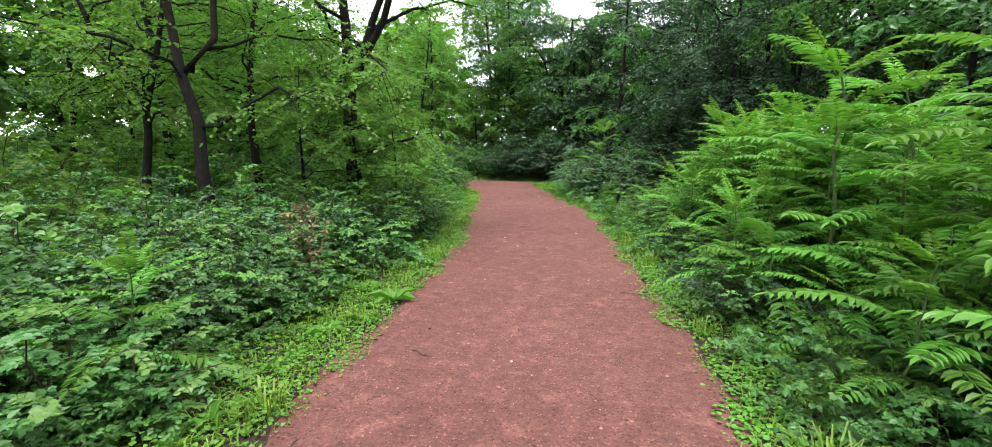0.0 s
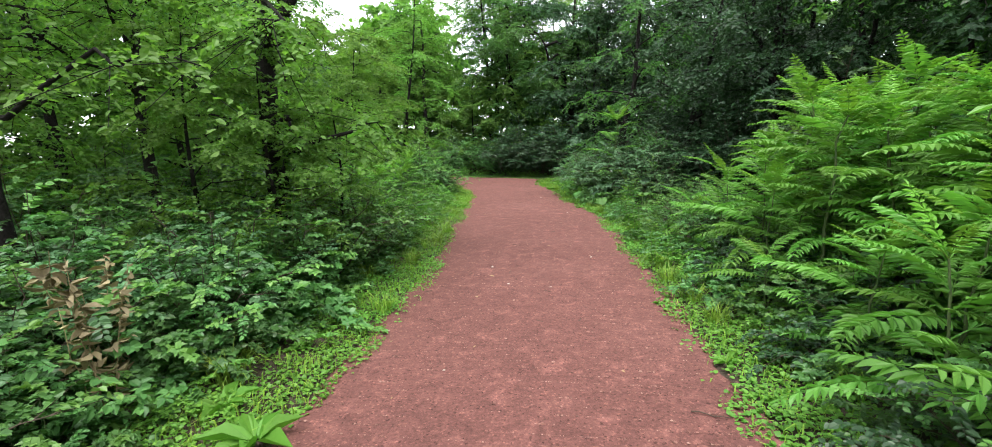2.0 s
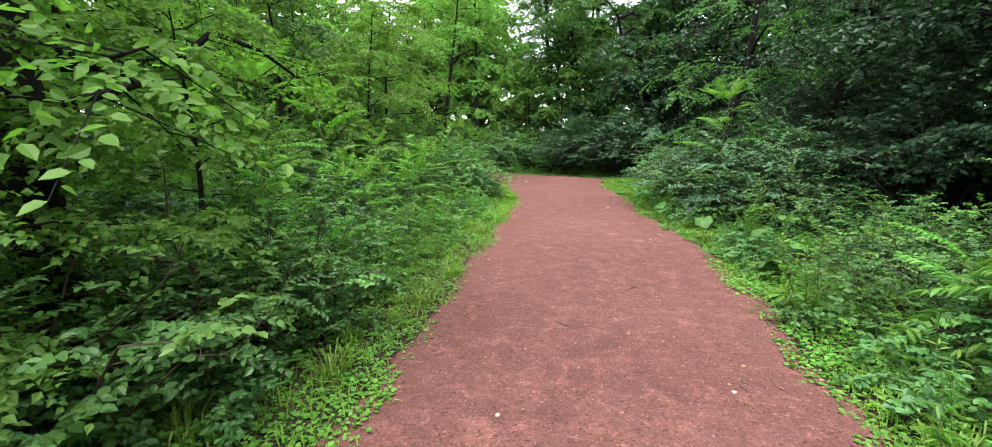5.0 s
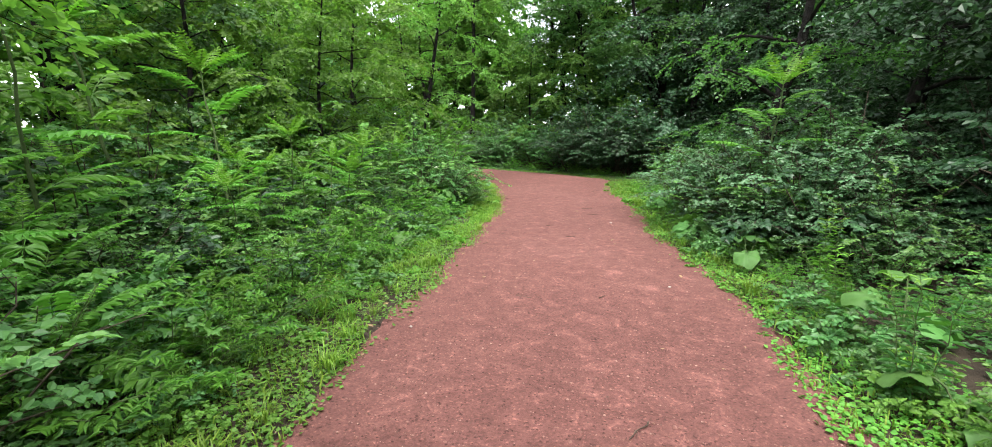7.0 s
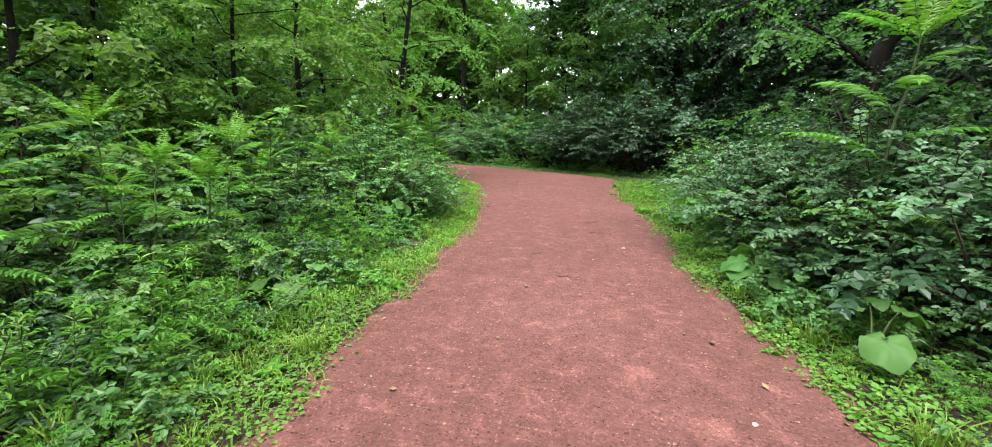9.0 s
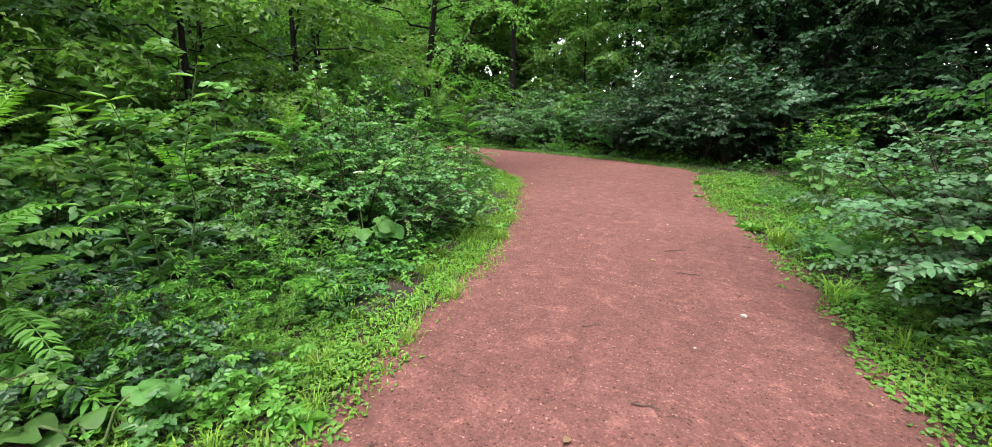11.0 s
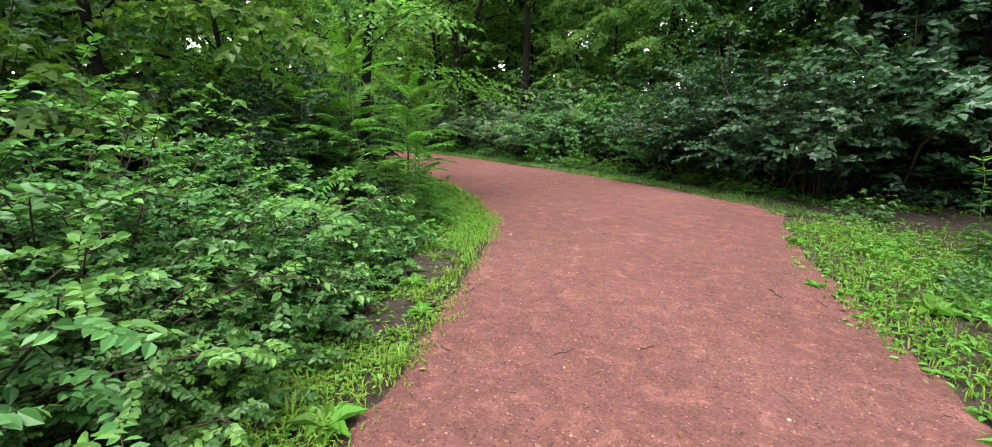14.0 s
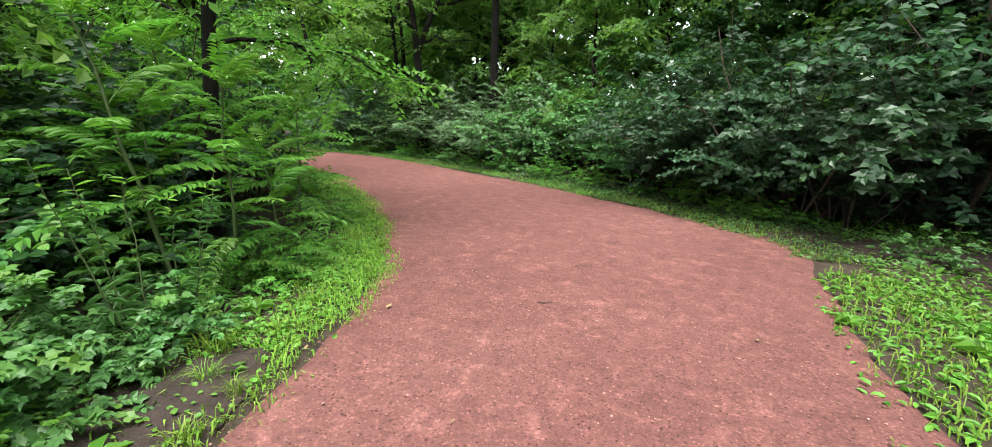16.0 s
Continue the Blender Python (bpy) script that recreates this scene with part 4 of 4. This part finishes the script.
tree("woodland_tree", "tall straight bare-trunked tree past the bend", 13.0, 6.5, 2.4, 360, 15, 0.16, M_BRIGHT, 0.16, line=[(0, 0, 0), (0.05, 0, 4), (0.1, 0, 8), (0.1, 0, 12)], limbs=14).matrix_basis = pose(-9.2, 33.8, 0)

# ---- single plants that stand out ----
for x, y, k, size in ((-2.7, 2.45, 2, 0.8), (-5.5, 12.4, 4, 1.4), (-4.9, 11.2, 4, 1.3), (-4.9, 9.8, 0, 1.1), (-4.6, 12.9, 0, 0.9), (-4.2, 10.9, 3, 1.0), (-3.2, 10.4, 3, 0.9), (-5.0, 17.3, 0, 0.95),
                      (-6.0, 22.2, 4, 1.15), (-5.75, 22.6, 1, 0.95), (-6.4, 22.1, 1, 0.85), (-5.28, 13.48, 4, 1.3), (-4.4, 14.7, 4, 0.78), (-4.1, 13.8, 4, 0.7), (-4.9, 14.1, 4, 0.85), (-4.0, 12.4, 4, 0.6),
                      (-6.9, 22.9, 4, 1.1), (-6.3, 22.3, 0, 1.1), (-7.3, 22.3, 1, 1.05), (-5.9, 23.2, 2, 1.1), (-5.3, 16.2, 2, 1.0), (1.5, 16.4, 4, 1.25), (-6.9, 24.2, 0, 1.1), (-4.4, 14.5, 2, 1.0)):
    put(SUMACS[k], x, y, None, size)
for x, y, k, size in ((-2.97, 6.9, 0, 1.15), (-3.05, 6.7, 0, 1.0), (1.65, 14.3, 1, 1.1), (1.45, 12.0, 0, 0.8), (1.3, 10.7, 1, 1.0), (-4.7, 15.8, 0, 1.6), (1.25, 8.6, 1, 0.8), (-3.6, 13.6, 1, 1.0), (-5.1, 21.6, 0, 1.1), (-5.4, 21.9, 0, 1.0),
                      (0.5, 24.0, 0, 1.2), (0.8, 23.9, 0, 1.1), (0.75, 24.5, 0, 1.25), (1.1, 24.2, 0, 1.2), (0.95, 22.7, 0, 1.1), (1.0, 23.5, 1, 1.4), (1.2, 22.2, 0, 1.2), (1.5, 13.2, 1, 0.9), (-3.2, 12.6, 1, 0.9)):
    put(STALKS[k], x, y, None, size)
scatter(STALKS[2:], A, a_of(10), a_of(17), 0.9, 2.0, 22, 0.85, 1.25)
scatter(STALKS[2:], B, b_of(9), b_of(14.5), 0.7, 1.6, 10, 0.7, 1.0)
scatter(STALKS[2:], A, a_of(18.5), a_of(23.5), 0.8, 1.3, 8, 0.5, 0.8)
for x, y, size in ((-2.95, 5.6, 0.8), (-3.15, 5.2, 0.85), (-2.85, 6.2, 0.7), (-2.75, 1.9, 0.7), (-3.3, 2.3, 0.8), (-2.65, 4.2, 0.6)):
    put(VINE[0], x, y, None, size)
# the pale bush at the bend of side B
PALE = [
    shrub("pale_shrub", "arching shrub with pale grey-green leaves beside the path", 1.5, 0.75, 16, 13, 17, 0.05, ovate(0.68), M_PALE, 0.42, None, M_TWIG, False),
    shrub("pale_shrub", "low arching shrub with pale grey-green leaves beside the path", 1.0, 0.6, 14, 10, 15, 0.052, ovate(0.68), M_PALE, 0.4, None, M_TWIG, False),
    shrub("pale_shrub", "tall arching shrub with pale grey-green leaves beside the path", 2.4, 1.0, 18, 16, 17, 0.055, ovate(0.7), M_PALE, 0.42, None, M_TWIG, False),
]
for x, y, k, size in ((1.25, 17.7, 0, 1.15), (1.15, 18.4, 0, 1.2), (1.45, 19.1, 0, 1.1), (1.5, 17.1, 0, 1.2), (1.6, 18.1, 2, 0.85), (1.5, 16.4, 1, 0.85), (1.75, 15.7, 1, 0.9), (1.2, 18.0, 1, 0.8),
                      (-3.2, 6.0, 1, 1.05), (-3.5, 6.7, 0, 0.85), (-3.9, 5.6, 0, 0.9), (-4.4, 6.4, 0, 0.95), (-3.5, 4.3, 1, 1.1), (-4.3, 4.6, 0, 0.85), (-3.4, 3.1, 1, 1.0), (-4.9, 5.4, 0, 1.0), (-4.2, 3.4, 0, 0.8),
                      (2.2, 15.2, 0, 0.9), (2.3, 15.8, 2, 0.85), (2.0, 16.4, 2, 0.85), (2.5, 16.8, 2, 1.0), (2.1, 17.3, 2, 1.0)):
    put(PALE[k], x, y, None, size)
scatter(SHRUBS[::2], A, a_of(18.2), a_of(19.8), 1.0, 1.5, 5, 0.55, 0.75)
scatter(HERB[:2], A, a_of(16.2), a_of(20.5), 0.75, 1.15, 12, 0.6, 0.85)
drop_patterns(*PALE, *SHRUBS, *BEHIND, *VINE, *HERB, *HEDGE, *SUMACS, *STALKS, *TREES, *FAR)
for x, y, n, reach, tall in ((-4.15, 17.35, 7, 0.28, 0.6), (-3.4, 14.6, 4, 0.2, 0.3), (0.7, 16.55, 6, 0.22, 0.25), (1.4, 10.8, 3, 0.16, 0.2), (0.5, 19.6, 4, 0.22, 0.25), (1.55, 11.7, 3, 0.2, 0.25), (0.75, 16.3, 5, 0.25, 0.35), (1.1, 14.9, 3, 0.22, 0.35), (1.75, 12.8, 4, 0.22, 0.6), (1.0, 20.4, 7, 0.35, 0.5),
                             (0.6, 21.7, 22, 0.36, 0.9), (-5.15, 20.6, 5, 0.25, 0.75), (1.3, 18.2, 4, 0.25, 0.4)):
    burdock(n, reach, tall).matrix_basis = pose(x, y, 0, 0, 0, rng.uniform(0, 360))


def overhang(tip, foot):
    """One long pale shoot of a bush that leans out over the verge."""
    root = tagged(new("leaning_shoot"), "pale-leaved shoot leaning out over the verge", "shrub")
    s = np.linspace(0, 1, 9)[:, None]
    line = (1 - s) ** 2 * np.array([0, 0, 0]) + 2 * s * (1 - s) * np.array([0.1 * tip[0], 0.1 * tip[1], tip[2] * 1.15]) + s ** 2 * np.array(tip)
    part("stem", Tubes().add(line, np.linspace(0.008, 0.002, 9), 5).mesh("shoot_stem", M_TWIG), root)
    v, f = spread(ovate(0.55), *spray_leaves(line[4:], 34, 0.06))
    tagged(part("foliage", mesh_of("shoot_leaves", v, f, M_SHRUB), root), kind="stuff")
    root.matrix_basis = pose(*foot, 0)


overhang((-0.85, 0.0, 1.5), (0.75, 18.2))
overhang((-0.7, 0.1, 1.2), (0.75, 18.6))
overhang((0.9, 0.2, 1.0), (-4.8, 19.3))
overhang((1.0, -0.2, 1.25), (-4.9, 18.6))


def dry_weed():
    """A withered weed: brown stalks and curled leaves."""
    root = tagged(new("dry_weed"), "withered brown weed among green shrubs", "plant")
    for k in range(4):
        a = rng.uniform(0, 6.28)
        stem = bend((0.06 * math.cos(a), 0.06 * math.sin(a), 0), (0.16 * math.cos(a), 0.16 * math.sin(a), 1), rng.uniform(0.9, 1.25), 0.05, 8, 0.1)
        n = 34
        pos, t = along_line(stem, np.sort(rng.uniform(0.25, 1, n)))
        b = rng.uniform(0, 6.28, n)
        way = np.stack([np.cos(b), np.sin(b), rng.uniform(-0.9, 0.2, n)], 1)
        v, f = spread(ovate(0.3, 0.2, 0.5), pos, way, rng.normal(0, 1, (n, 3)), rng.uniform(0.04, 0.1, n))
        tb = Tubes().add(stem, np.linspace(0.005, 0.002, 8), 4)
        part("stalk", mesh_of("dry_stalk", np.concatenate([v, np.concatenate(tb.v)]), [f, np.concatenate(tb.f) + len(v)], M_DRY), root)
    return root


dry_weed().matrix_basis = pose(-2.75, 4.75, 0)
dry_weed().matrix_basis = pose(-3.0, 4.95, 0, 0, 0, 80)


def umbel(height):
    """A wild carrot: a thin stem under a flat white flower head."""
    root = tagged(new("wild_carrot"), "wild carrot with a flat white flower head", "flower")
    stem = bend((0, 0, 0), (0.05, 0.02, 1), height, 0.0, 6, 0.05)
    part("stem", Tubes().add(stem, np.linspace(0.004, 0.002, 6), 5).mesh("umbel_stem", M_STEM), root)
    n = 90
    a, r = np.arange(n) * 2.4, 0.045 * np.sqrt((np.arange(n) + 0.5) / n)
    pos = stem[-1] + np.stack([r * np.cos(a), r * np.sin(a), 0.012 - 4 * r ** 2 + rng.normal(0, 0.002, n)], 1)
    way = np.stack([np.cos(a), np.sin(a), np.full(n, 0.4)], 1)
    v, f = spread(ovate(0.9, 0.1, 0.1), pos, way, np.tile([[0, 0, 1.0]], (n, 1)), np.full(n, 0.012))
    part("flower_head", mesh_of("umbel_head", v, f, M_FLOWER), root, "flat white flower head")
    return root


umbel(0.98).matrix_basis = pose(-4.1, 17.2, 0)
umbel(0.42).matrix_basis = pose(-3.05, 1.75, 0)

# ---- verges: creeping ground cover, grass, rosettes, bare mud ----
MUD = [(-3.5, 16.75, 0.28, 0.6), (-3.72, 18.0, 0.24, 0.5), (-4.55, 21.3, 0.38, 0.7), (-4.1, 20.2, 0.28, 0.4), (1.0, 27.05, 2.0, 0.72)]
for x, y, rx, ry in MUD:
    a = np.linspace(0, 2 * math.pi, 40, endpoint=False)
    rad = 1 + 0.2 * np.sin(3 * a + x) + 0.12 * np.sin(7 * a + y)
    rings = [np.stack([x + rx * q * rad * np.cos(a), y + ry * q * rad * np.sin(a), np.full(40, 0.03 - 0.05 * q ** 4) + wob.normal(0, 0.002, 40)], 1) for q in (0.25, 0.5, 0.75, 1.0)]
    v = np.concatenate([[[x, y, 0.03]], *rings])
    k = np.arange(40)
    k2 = (k + 1) % 40
    tri = np.stack([np.zeros(40, int), 1 + k, 1 + k2], 1)
    quad = np.concatenate([np.stack([1 + r * 40 + k, 41 + r * 40 + k, 41 + r * 40 + k2, 1 + r * 40 + k2], 1) for r in range(3)])
    tagged(new("mud_patch", mesh_of("mud_patch", v, [tri, quad], M_MUD, True)), "bare patch of damp brown mud in the verge", "mud", kind="structure")


def verge_points(edge, s0, s1, d0, d1, density, keep_mud=0.2):
    n = int((s1 - s0) * (d1 - d0) * density)
    s, d = rng.uniform(s0, s1, n), d0 + (d1 - d0) * rng.uniform(0, 1, n)
    i = np.clip((s * 10).astype(int), 0, len(edge.p) - 1)
    p = edge.p[i] + edge.n[i] * d[:, None] + rng.normal(0, 0.03, (n, 2))
    fray = 0.1 * np.sin(p[:, 1] * 2.7 + p[:, 0]) + 0.07 * np.sin(p[:, 1] * 7.1 + 2 * p[:, 0])
    ok = rng.uniform(0, 1, n) < np.clip((d - d0 + fray - 0.02) / 0.14, 0.06, 1)
    ok &= (0.5 + 0.5 * np.sin(2.3 * p[:, 0] + 1.1) * np.sin(1.9 * p[:, 1]) + rng.normal(0, 0.25, n)) > 0.12
    for x, y, rx, ry in MUD:
        inside = ((p[:, 0] - x) / rx) ** 2 + ((p[:, 1] - y) / ry) ** 2 < 0.9
        ok &= ~inside | (rng.uniform(0, 1, n) < keep_mud)
    return p[ok], d[ok]


def cover(edge, s0, s1, d0, d1, density, leaf, high, mat, name, label, shape):
    p, d = verge_points(edge, s0, s1, d0, d1, density)
    n = len(p)
    z = rng.uniform(0.01, 1, n) * high * (0.25 + np.clip(d - d0, 0, 1) * 0.9) * (0.6 + 0.5 * np.sin(p[:, 0] * 5) * np.sin(p[:, 1] * 4.3))
    a = rng.uniform(0, 6.28, n)
    way = np.stack([np.cos(a), np.sin(a), rng.uniform(-0.1, 0.5, n)], 1)
    up = np.array([0, 0, 1.0]) + rng.normal(0, 0.3, (n, 3))
    v, f = spread(shape, np.column_stack([p, z]), way, up, leaf * rng.uniform(0.6, 1.3, n))
    tagged(new(name, mesh_of(name, v, f, mat)), label, "ground cover", kind="stuff")


def grass_strip(edge, s0, s1, d0, d1, density, high):
    p, d = verge_points(edge, s0, s1, d0, d1, density, 0.1)
    n = len(p)
    a = rng.uniform(0, 6.28, n)
    outw = np.stack([np.cos(a), np.sin(a), np.zeros(n)], 1)
    side = np.stack([-outw[:, 1], outw[:, 0], np.zeros(n)], 1)
    h = (high * rng.uniform(0.4, 1.2, n) * (0.5 + 0.5 * np.clip((d - d0) / 0.25, 0, 1)))[:, None]
    w, lay = rng.uniform(0.002, 0.0055, n)[:, None], rng.uniform(0.35, 1.15, n)[:, None]
    base, z = np.column_stack([p, np.zeros(n)]), np.array([[0, 0, 1.0]])
    p1 = base + z * h * 0.6 + outw * h * lay * 0.3
    p2 = base + z * h * (1.0 - 0.5 * lay) + outw * h * lay
    v = np.stack([base - side * w, base + side * w, p1 + side * w, p1 - side * w, p2], 1).reshape(-1, 3)
    k = (np.arange(n) * 5)[:, None]
    tagged(new("grass", mesh_of("grass", v, [np.array([[0, 1, 2, 3]]) + k, np.array([[3, 2, 4]]) + k], M_GRASS)), "light green grass along the path's edge", "grass", kind="stuff")


COVER_LABEL = "creeping green ground cover of small round leaves"
for s in np.arange(a_of(0.0), a_of(15.5), 3.2):
    cover(A, s, s + 3.2, -0.1, 1.1, 1800, 0.033, 0.13, M_COVER, "ground_cover", COVER_LABEL, blade(0.95, 0.08, 0.1))
    grass_strip(A, s, s + 3.2, -0.1, 0.9, 420, 0.12)
for s in np.arange(a_of(15.5), A.length - 4, 3.2):
    cover(A, s, s + 3.2, 0.05, 1.2, 1300, 0.036, 0.13, M_COVER, "ground_cover", COVER_LABEL, ovate(0.8, 0.08, 0.1))
    grass_strip(A, s, s + 3.2, -0.12, 0.75, 1500, 0.085)
for s in np.arange(b_of(0.0), b_of(19), 3.2):
    cover(B, s, s + 3.2, -0.1, 0.85, 1900, 0.033, 0.12, M_COVER, "ground_cover", COVER_LABEL, ovate(0.9, 0.08, 0.1))
    grass_strip(B, s, s + 3.2, -0.1, 0.7, 420, 0.1)
cover(B, b_of(19), b_of(25.8), -0.08, 3.6, 330, 0.07, 0.12, M_COVER, "ground_cover", "low green weeds on the open corner", ovate(0.45, 0.1, 0.25))
grass_strip(B, b_of(19), b_of(25.8), -0.08, 3.6, 520, 0.12)
for s in np.arange(b_of(26.2), B.length - 4, 4.0):
    cover(B, s, s + 4.0, -0.08, 1.5, 700, 0.05, 0.13, M_SHRUB, "ground_cover", COVER_LABEL, blade(0.7, 0.08, 0.2))
    grass_strip(B, s, s + 4.0, -0.08, 0.8, 900, 0.07)
cover(A, a_of(0.0), a_of(24), 1.1, 3.6, 420, 0.07, 0.3, M_SHRUB, "undergrowth", "dark green leafy undergrowth under the shrubs", blade(0.7, 0.08, 0.2))
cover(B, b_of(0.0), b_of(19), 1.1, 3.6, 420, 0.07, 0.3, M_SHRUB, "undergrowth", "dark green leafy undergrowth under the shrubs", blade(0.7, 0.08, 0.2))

cover(A, a_of(-8), A.length - 6, 3.4, 10.0, 45, 0.2, 0.5, M_SHRUB, "undergrowth", "leafy green undergrowth on the wood's floor", blade(0.7, 0.08, 0.2))
# This side's floor takes the leaf tone that has shade in its colour.
cover(B, b_of(-8), b_of(24), 3.4, 10.0, 45, 0.2, 0.5, M_DARK_SHADED, "undergrowth", "dark leafy undergrowth on the wood's floor", blade(0.7, 0.08, 0.2))


def meadow(x0, x1, y0, y1, density):
    """Low weeds over a rectangle off the path, thinned on the mud."""
    n = int((x1 - x0) * (y1 - y0) * density)
    p = np.column_stack([rng.uniform(x0, x1, n), rng.uniform(y0, y1, n)])
    p = p[near_path(p[:, :1], p[:, 1:])[:, 0] > 0.5]
    p = p[np.sin(p[:, 0] * 1.7 + 0.6 * p[:, 1]) * np.sin(p[:, 1] * 1.3 - 0.4 * p[:, 0]) + rng.normal(0, 0.3, len(p)) > -0.28]
    for x, y, rx, ry in MUD:
        p = p[(((p[:, 0] - x) / rx) ** 2 + ((p[:, 1] - y) / ry) ** 2 > 0.8) | (rng.uniform(0, 1, len(p)) < 0.15)]
    n = len(p)
    a = rng.uniform(0, 6.28, n)
    v, f = spread(blade(0.4, 0.08, 0.2), np.column_stack([p, rng.uniform(0.005, 0.06, n)]), np.stack([np.cos(a), np.sin(a), rng.uniform(0, 1.0, n)], 1),
                  np.array([0, 0, 1.0]) + rng.normal(0, 0.3, (n, 3)), rng.uniform(0.04, 0.1, n))
    tagged(new("low_weeds", mesh_of("low_weeds", v, f, M_COVER)), "short green weeds beside the hedge", "ground cover", kind="stuff")


meadow(-1.4, 5.5, 24.4, 29.2, 330)
meadow(0.8, 4.5, 20.0, 24.4, 500)
tuft = [grass_tuft("green grass tuft at the path's edge", 0.3, 60), grass_tuft("yellowish green grass tuft at the path's edge", 0.22, 46)]
flat = [rosette(8, 0.15), rosette(9, 0.2), rosette(7, 0.11)]


def along(kinds, edge, s0, s1, d0, d1, n, lo, hi):
    for i in range(n):
        x, y = edge.at(s0 + (s1 - s0) * (i + rng.uniform(0, 1)) / n, rng.uniform(d0, d1))
        copy_thing(kinds[int(rng.integers(len(kinds)))], pose(x, y, 0, 0, 0, rng.uniform(0, 360)) @ Matrix.Scale(rng.uniform(lo, hi), 4))


along(tuft, A, a_of(1), a_of(15), 0.15, 0.9, 16, 0.6, 1.1)
along(tuft, A, a_of(9), a_of(25), 0.02, 0.7, 60, 0.3, 0.75)
along(tuft, B, b_of(1), b_of(20), 0.1, 0.9, 20, 0.6, 1.2)
along(flat, A, a_of(1), a_of(5), 0.05, 0.6, 14, 0.8, 1.3)
along(flat, A, a_of(5), a_of(20), 0.1, 0.9, 16, 0.6, 1.0)
along(flat, A, a_of(20), a_of(24), 0.05, 0.9, 12, 0.6, 1.0)
along(flat, B, b_of(1), b_of(19), 0.1, 0.6, 13, 0.6, 1.0)
along(flat, B, b_of(19), b_of(24.8), 0.05, 1.8, 28, 0.8, 1.3)
along(flat, B, b_of(0.5), b_of(25), -0.22, 0.0, 9, 0.3, 0.55)
drop_patterns(*tuft, *flat)

# ---- litter on the path: grit, pebbles, twigs, fallen leaves ----
OCTA = (np.array([(1, 0, 0), (0, 1, 0), (-1, 0, 0), (0, -1, 0), (0, 0, 0.7), (0, 0, -0.6)], float) * 0.5,
        np.array([(0, 1, 4), (1, 2, 4), (2, 3, 4), (3, 0, 4)]))


def on_path(n, y0, y1, margin=0.05):
    s = rng.uniform(a_of(y0), a_of(y1), n)
    i = (s * 10).astype(int)
    near = A.p[i]
    width = np.interp(near[:, 1], B.p[:, 1][:int(b_of(25) * 10)], B.p[:, 0][:int(b_of(25) * 10)]) - near[:, 0]
    return np.column_stack([near[:, 0] + margin + (width - 2 * margin) * rng.uniform(0, 1, n), near[:, 1]])


p = on_path(42000, 0.8, 24, -0.08)
n = len(p)
v, f = spread(OCTA, np.column_stack([p, np.full(n, 0.012)]), np.column_stack([rng.normal(0, 1, (n, 2)), rng.normal(0, 0.2, n)]), np.tile([[0, 0, 1.0]], (n, 1)), rng.gamma(1.8, 0.0031, n) + 0.0028)
tagged(new("grit", mesh_of("grit", v, f, M_GRIT)), "loose red brick grit strewn over the path", "grit", kind="stuff")


def pebble(size):
    bm = bmesh.new()
    bmesh.ops.create_icosphere(bm, subdivisions=1, radius=size)
    for w in bm.verts:
        w.co = Vector((w.co.x * rng.uniform(0.8, 1.3), w.co.y * rng.uniform(0.7, 1.1), w.co.z * 0.55))
    me = bpy.data.meshes.new("pebble")
    bm.to_mesh(me)
    bm.free()
    me.materials.append(M_STONE)
    return me


PEBBLES = [pebble(s) for s in (0.012, 0.009, 0.016)]
for i, (x, y) in enumerate([(-0.64, 17.5), *on_path(16, 1.5, 24)]):
    ob = tagged(new("pebble", PEBBLES[i % 3]), "small pale stone lying on the red path", "stone", "pebbles on the path")
    ob.matrix_basis = pose(x, y, 0.014, 0, 0, rng.uniform(0, 360)) @ Matrix.Scale(2.2 if i == 0 else rng.uniform(0.7, 1.2), 4)


def twig(length):
    line = bend((0, 0, 0.012), (1, 0, 0), length, 0, 6, 0.25)
    line[:, 2] = 0.016 + rng.uniform(0, 0.006, 6)
    t = Tubes().add(line, np.linspace(0.005, 0.0025, 6), 5)
    t.add(bend(line[3], (1, 0.8, 0), length * 0.25, 0, 3, 0.1), np.linspace(0.003, 0.0015, 3), 4)
    return t.mesh("twig", M_TWIG)


TWIGS = [twig(ln) for ln in (0.22, 0.14, 0.09)]
for i, (x, y) in enumerate([(-1.36, 20.5), (-1.13, 3.4), (-2.22, 15.9), (-1.0, 22.2), *on_path(36, 1.5, 24)]):
    ob = tagged(new("twig", TWIGS[0 if i < 4 else i % 3]), "thin dark fallen twig on the red path", "twig", "twigs on the path")
    ob.matrix_basis = pose(x, y, 0, 0, 0, rng.uniform(0, 360)) @ Matrix.Scale(rng.uniform(0.6, 1.1), 4)


def litter_leaf(size):
    v, f = spread(ovate(0.55, 0.18, -0.12), np.zeros((1, 3)), np.array([[0, 1.0, 0.05]]), np.array([[0, 0, 1.0]]), np.array([size]))
    return mesh_of("fallen_leaf", v, f, M_FALLEN)


LITTER = [litter_leaf(s) for s in (0.05, 0.035, 0.065)]
for i, (x, y) in enumerate([(-2.68, 15.45), *on_path(40, 1.5, 24), *[A.at(s, rng.uniform(-0.15, 0.3)) for s in np.linspace(a_of(9), a_of(23), 30)]]):
    ob = tagged(new("fallen_leaf", LITTER[2 if i == 0 else i % 3]), "small dry tan leaf fallen on the path", "leaf", "fallen leaves")
    ob.matrix_basis = pose(x, y, 0.018, rng.uniform(-12, 12), rng.uniform(-12, 12), rng.uniform(0, 360)) @ Matrix.Scale(rng.uniform(0.6, 1.3), 4)
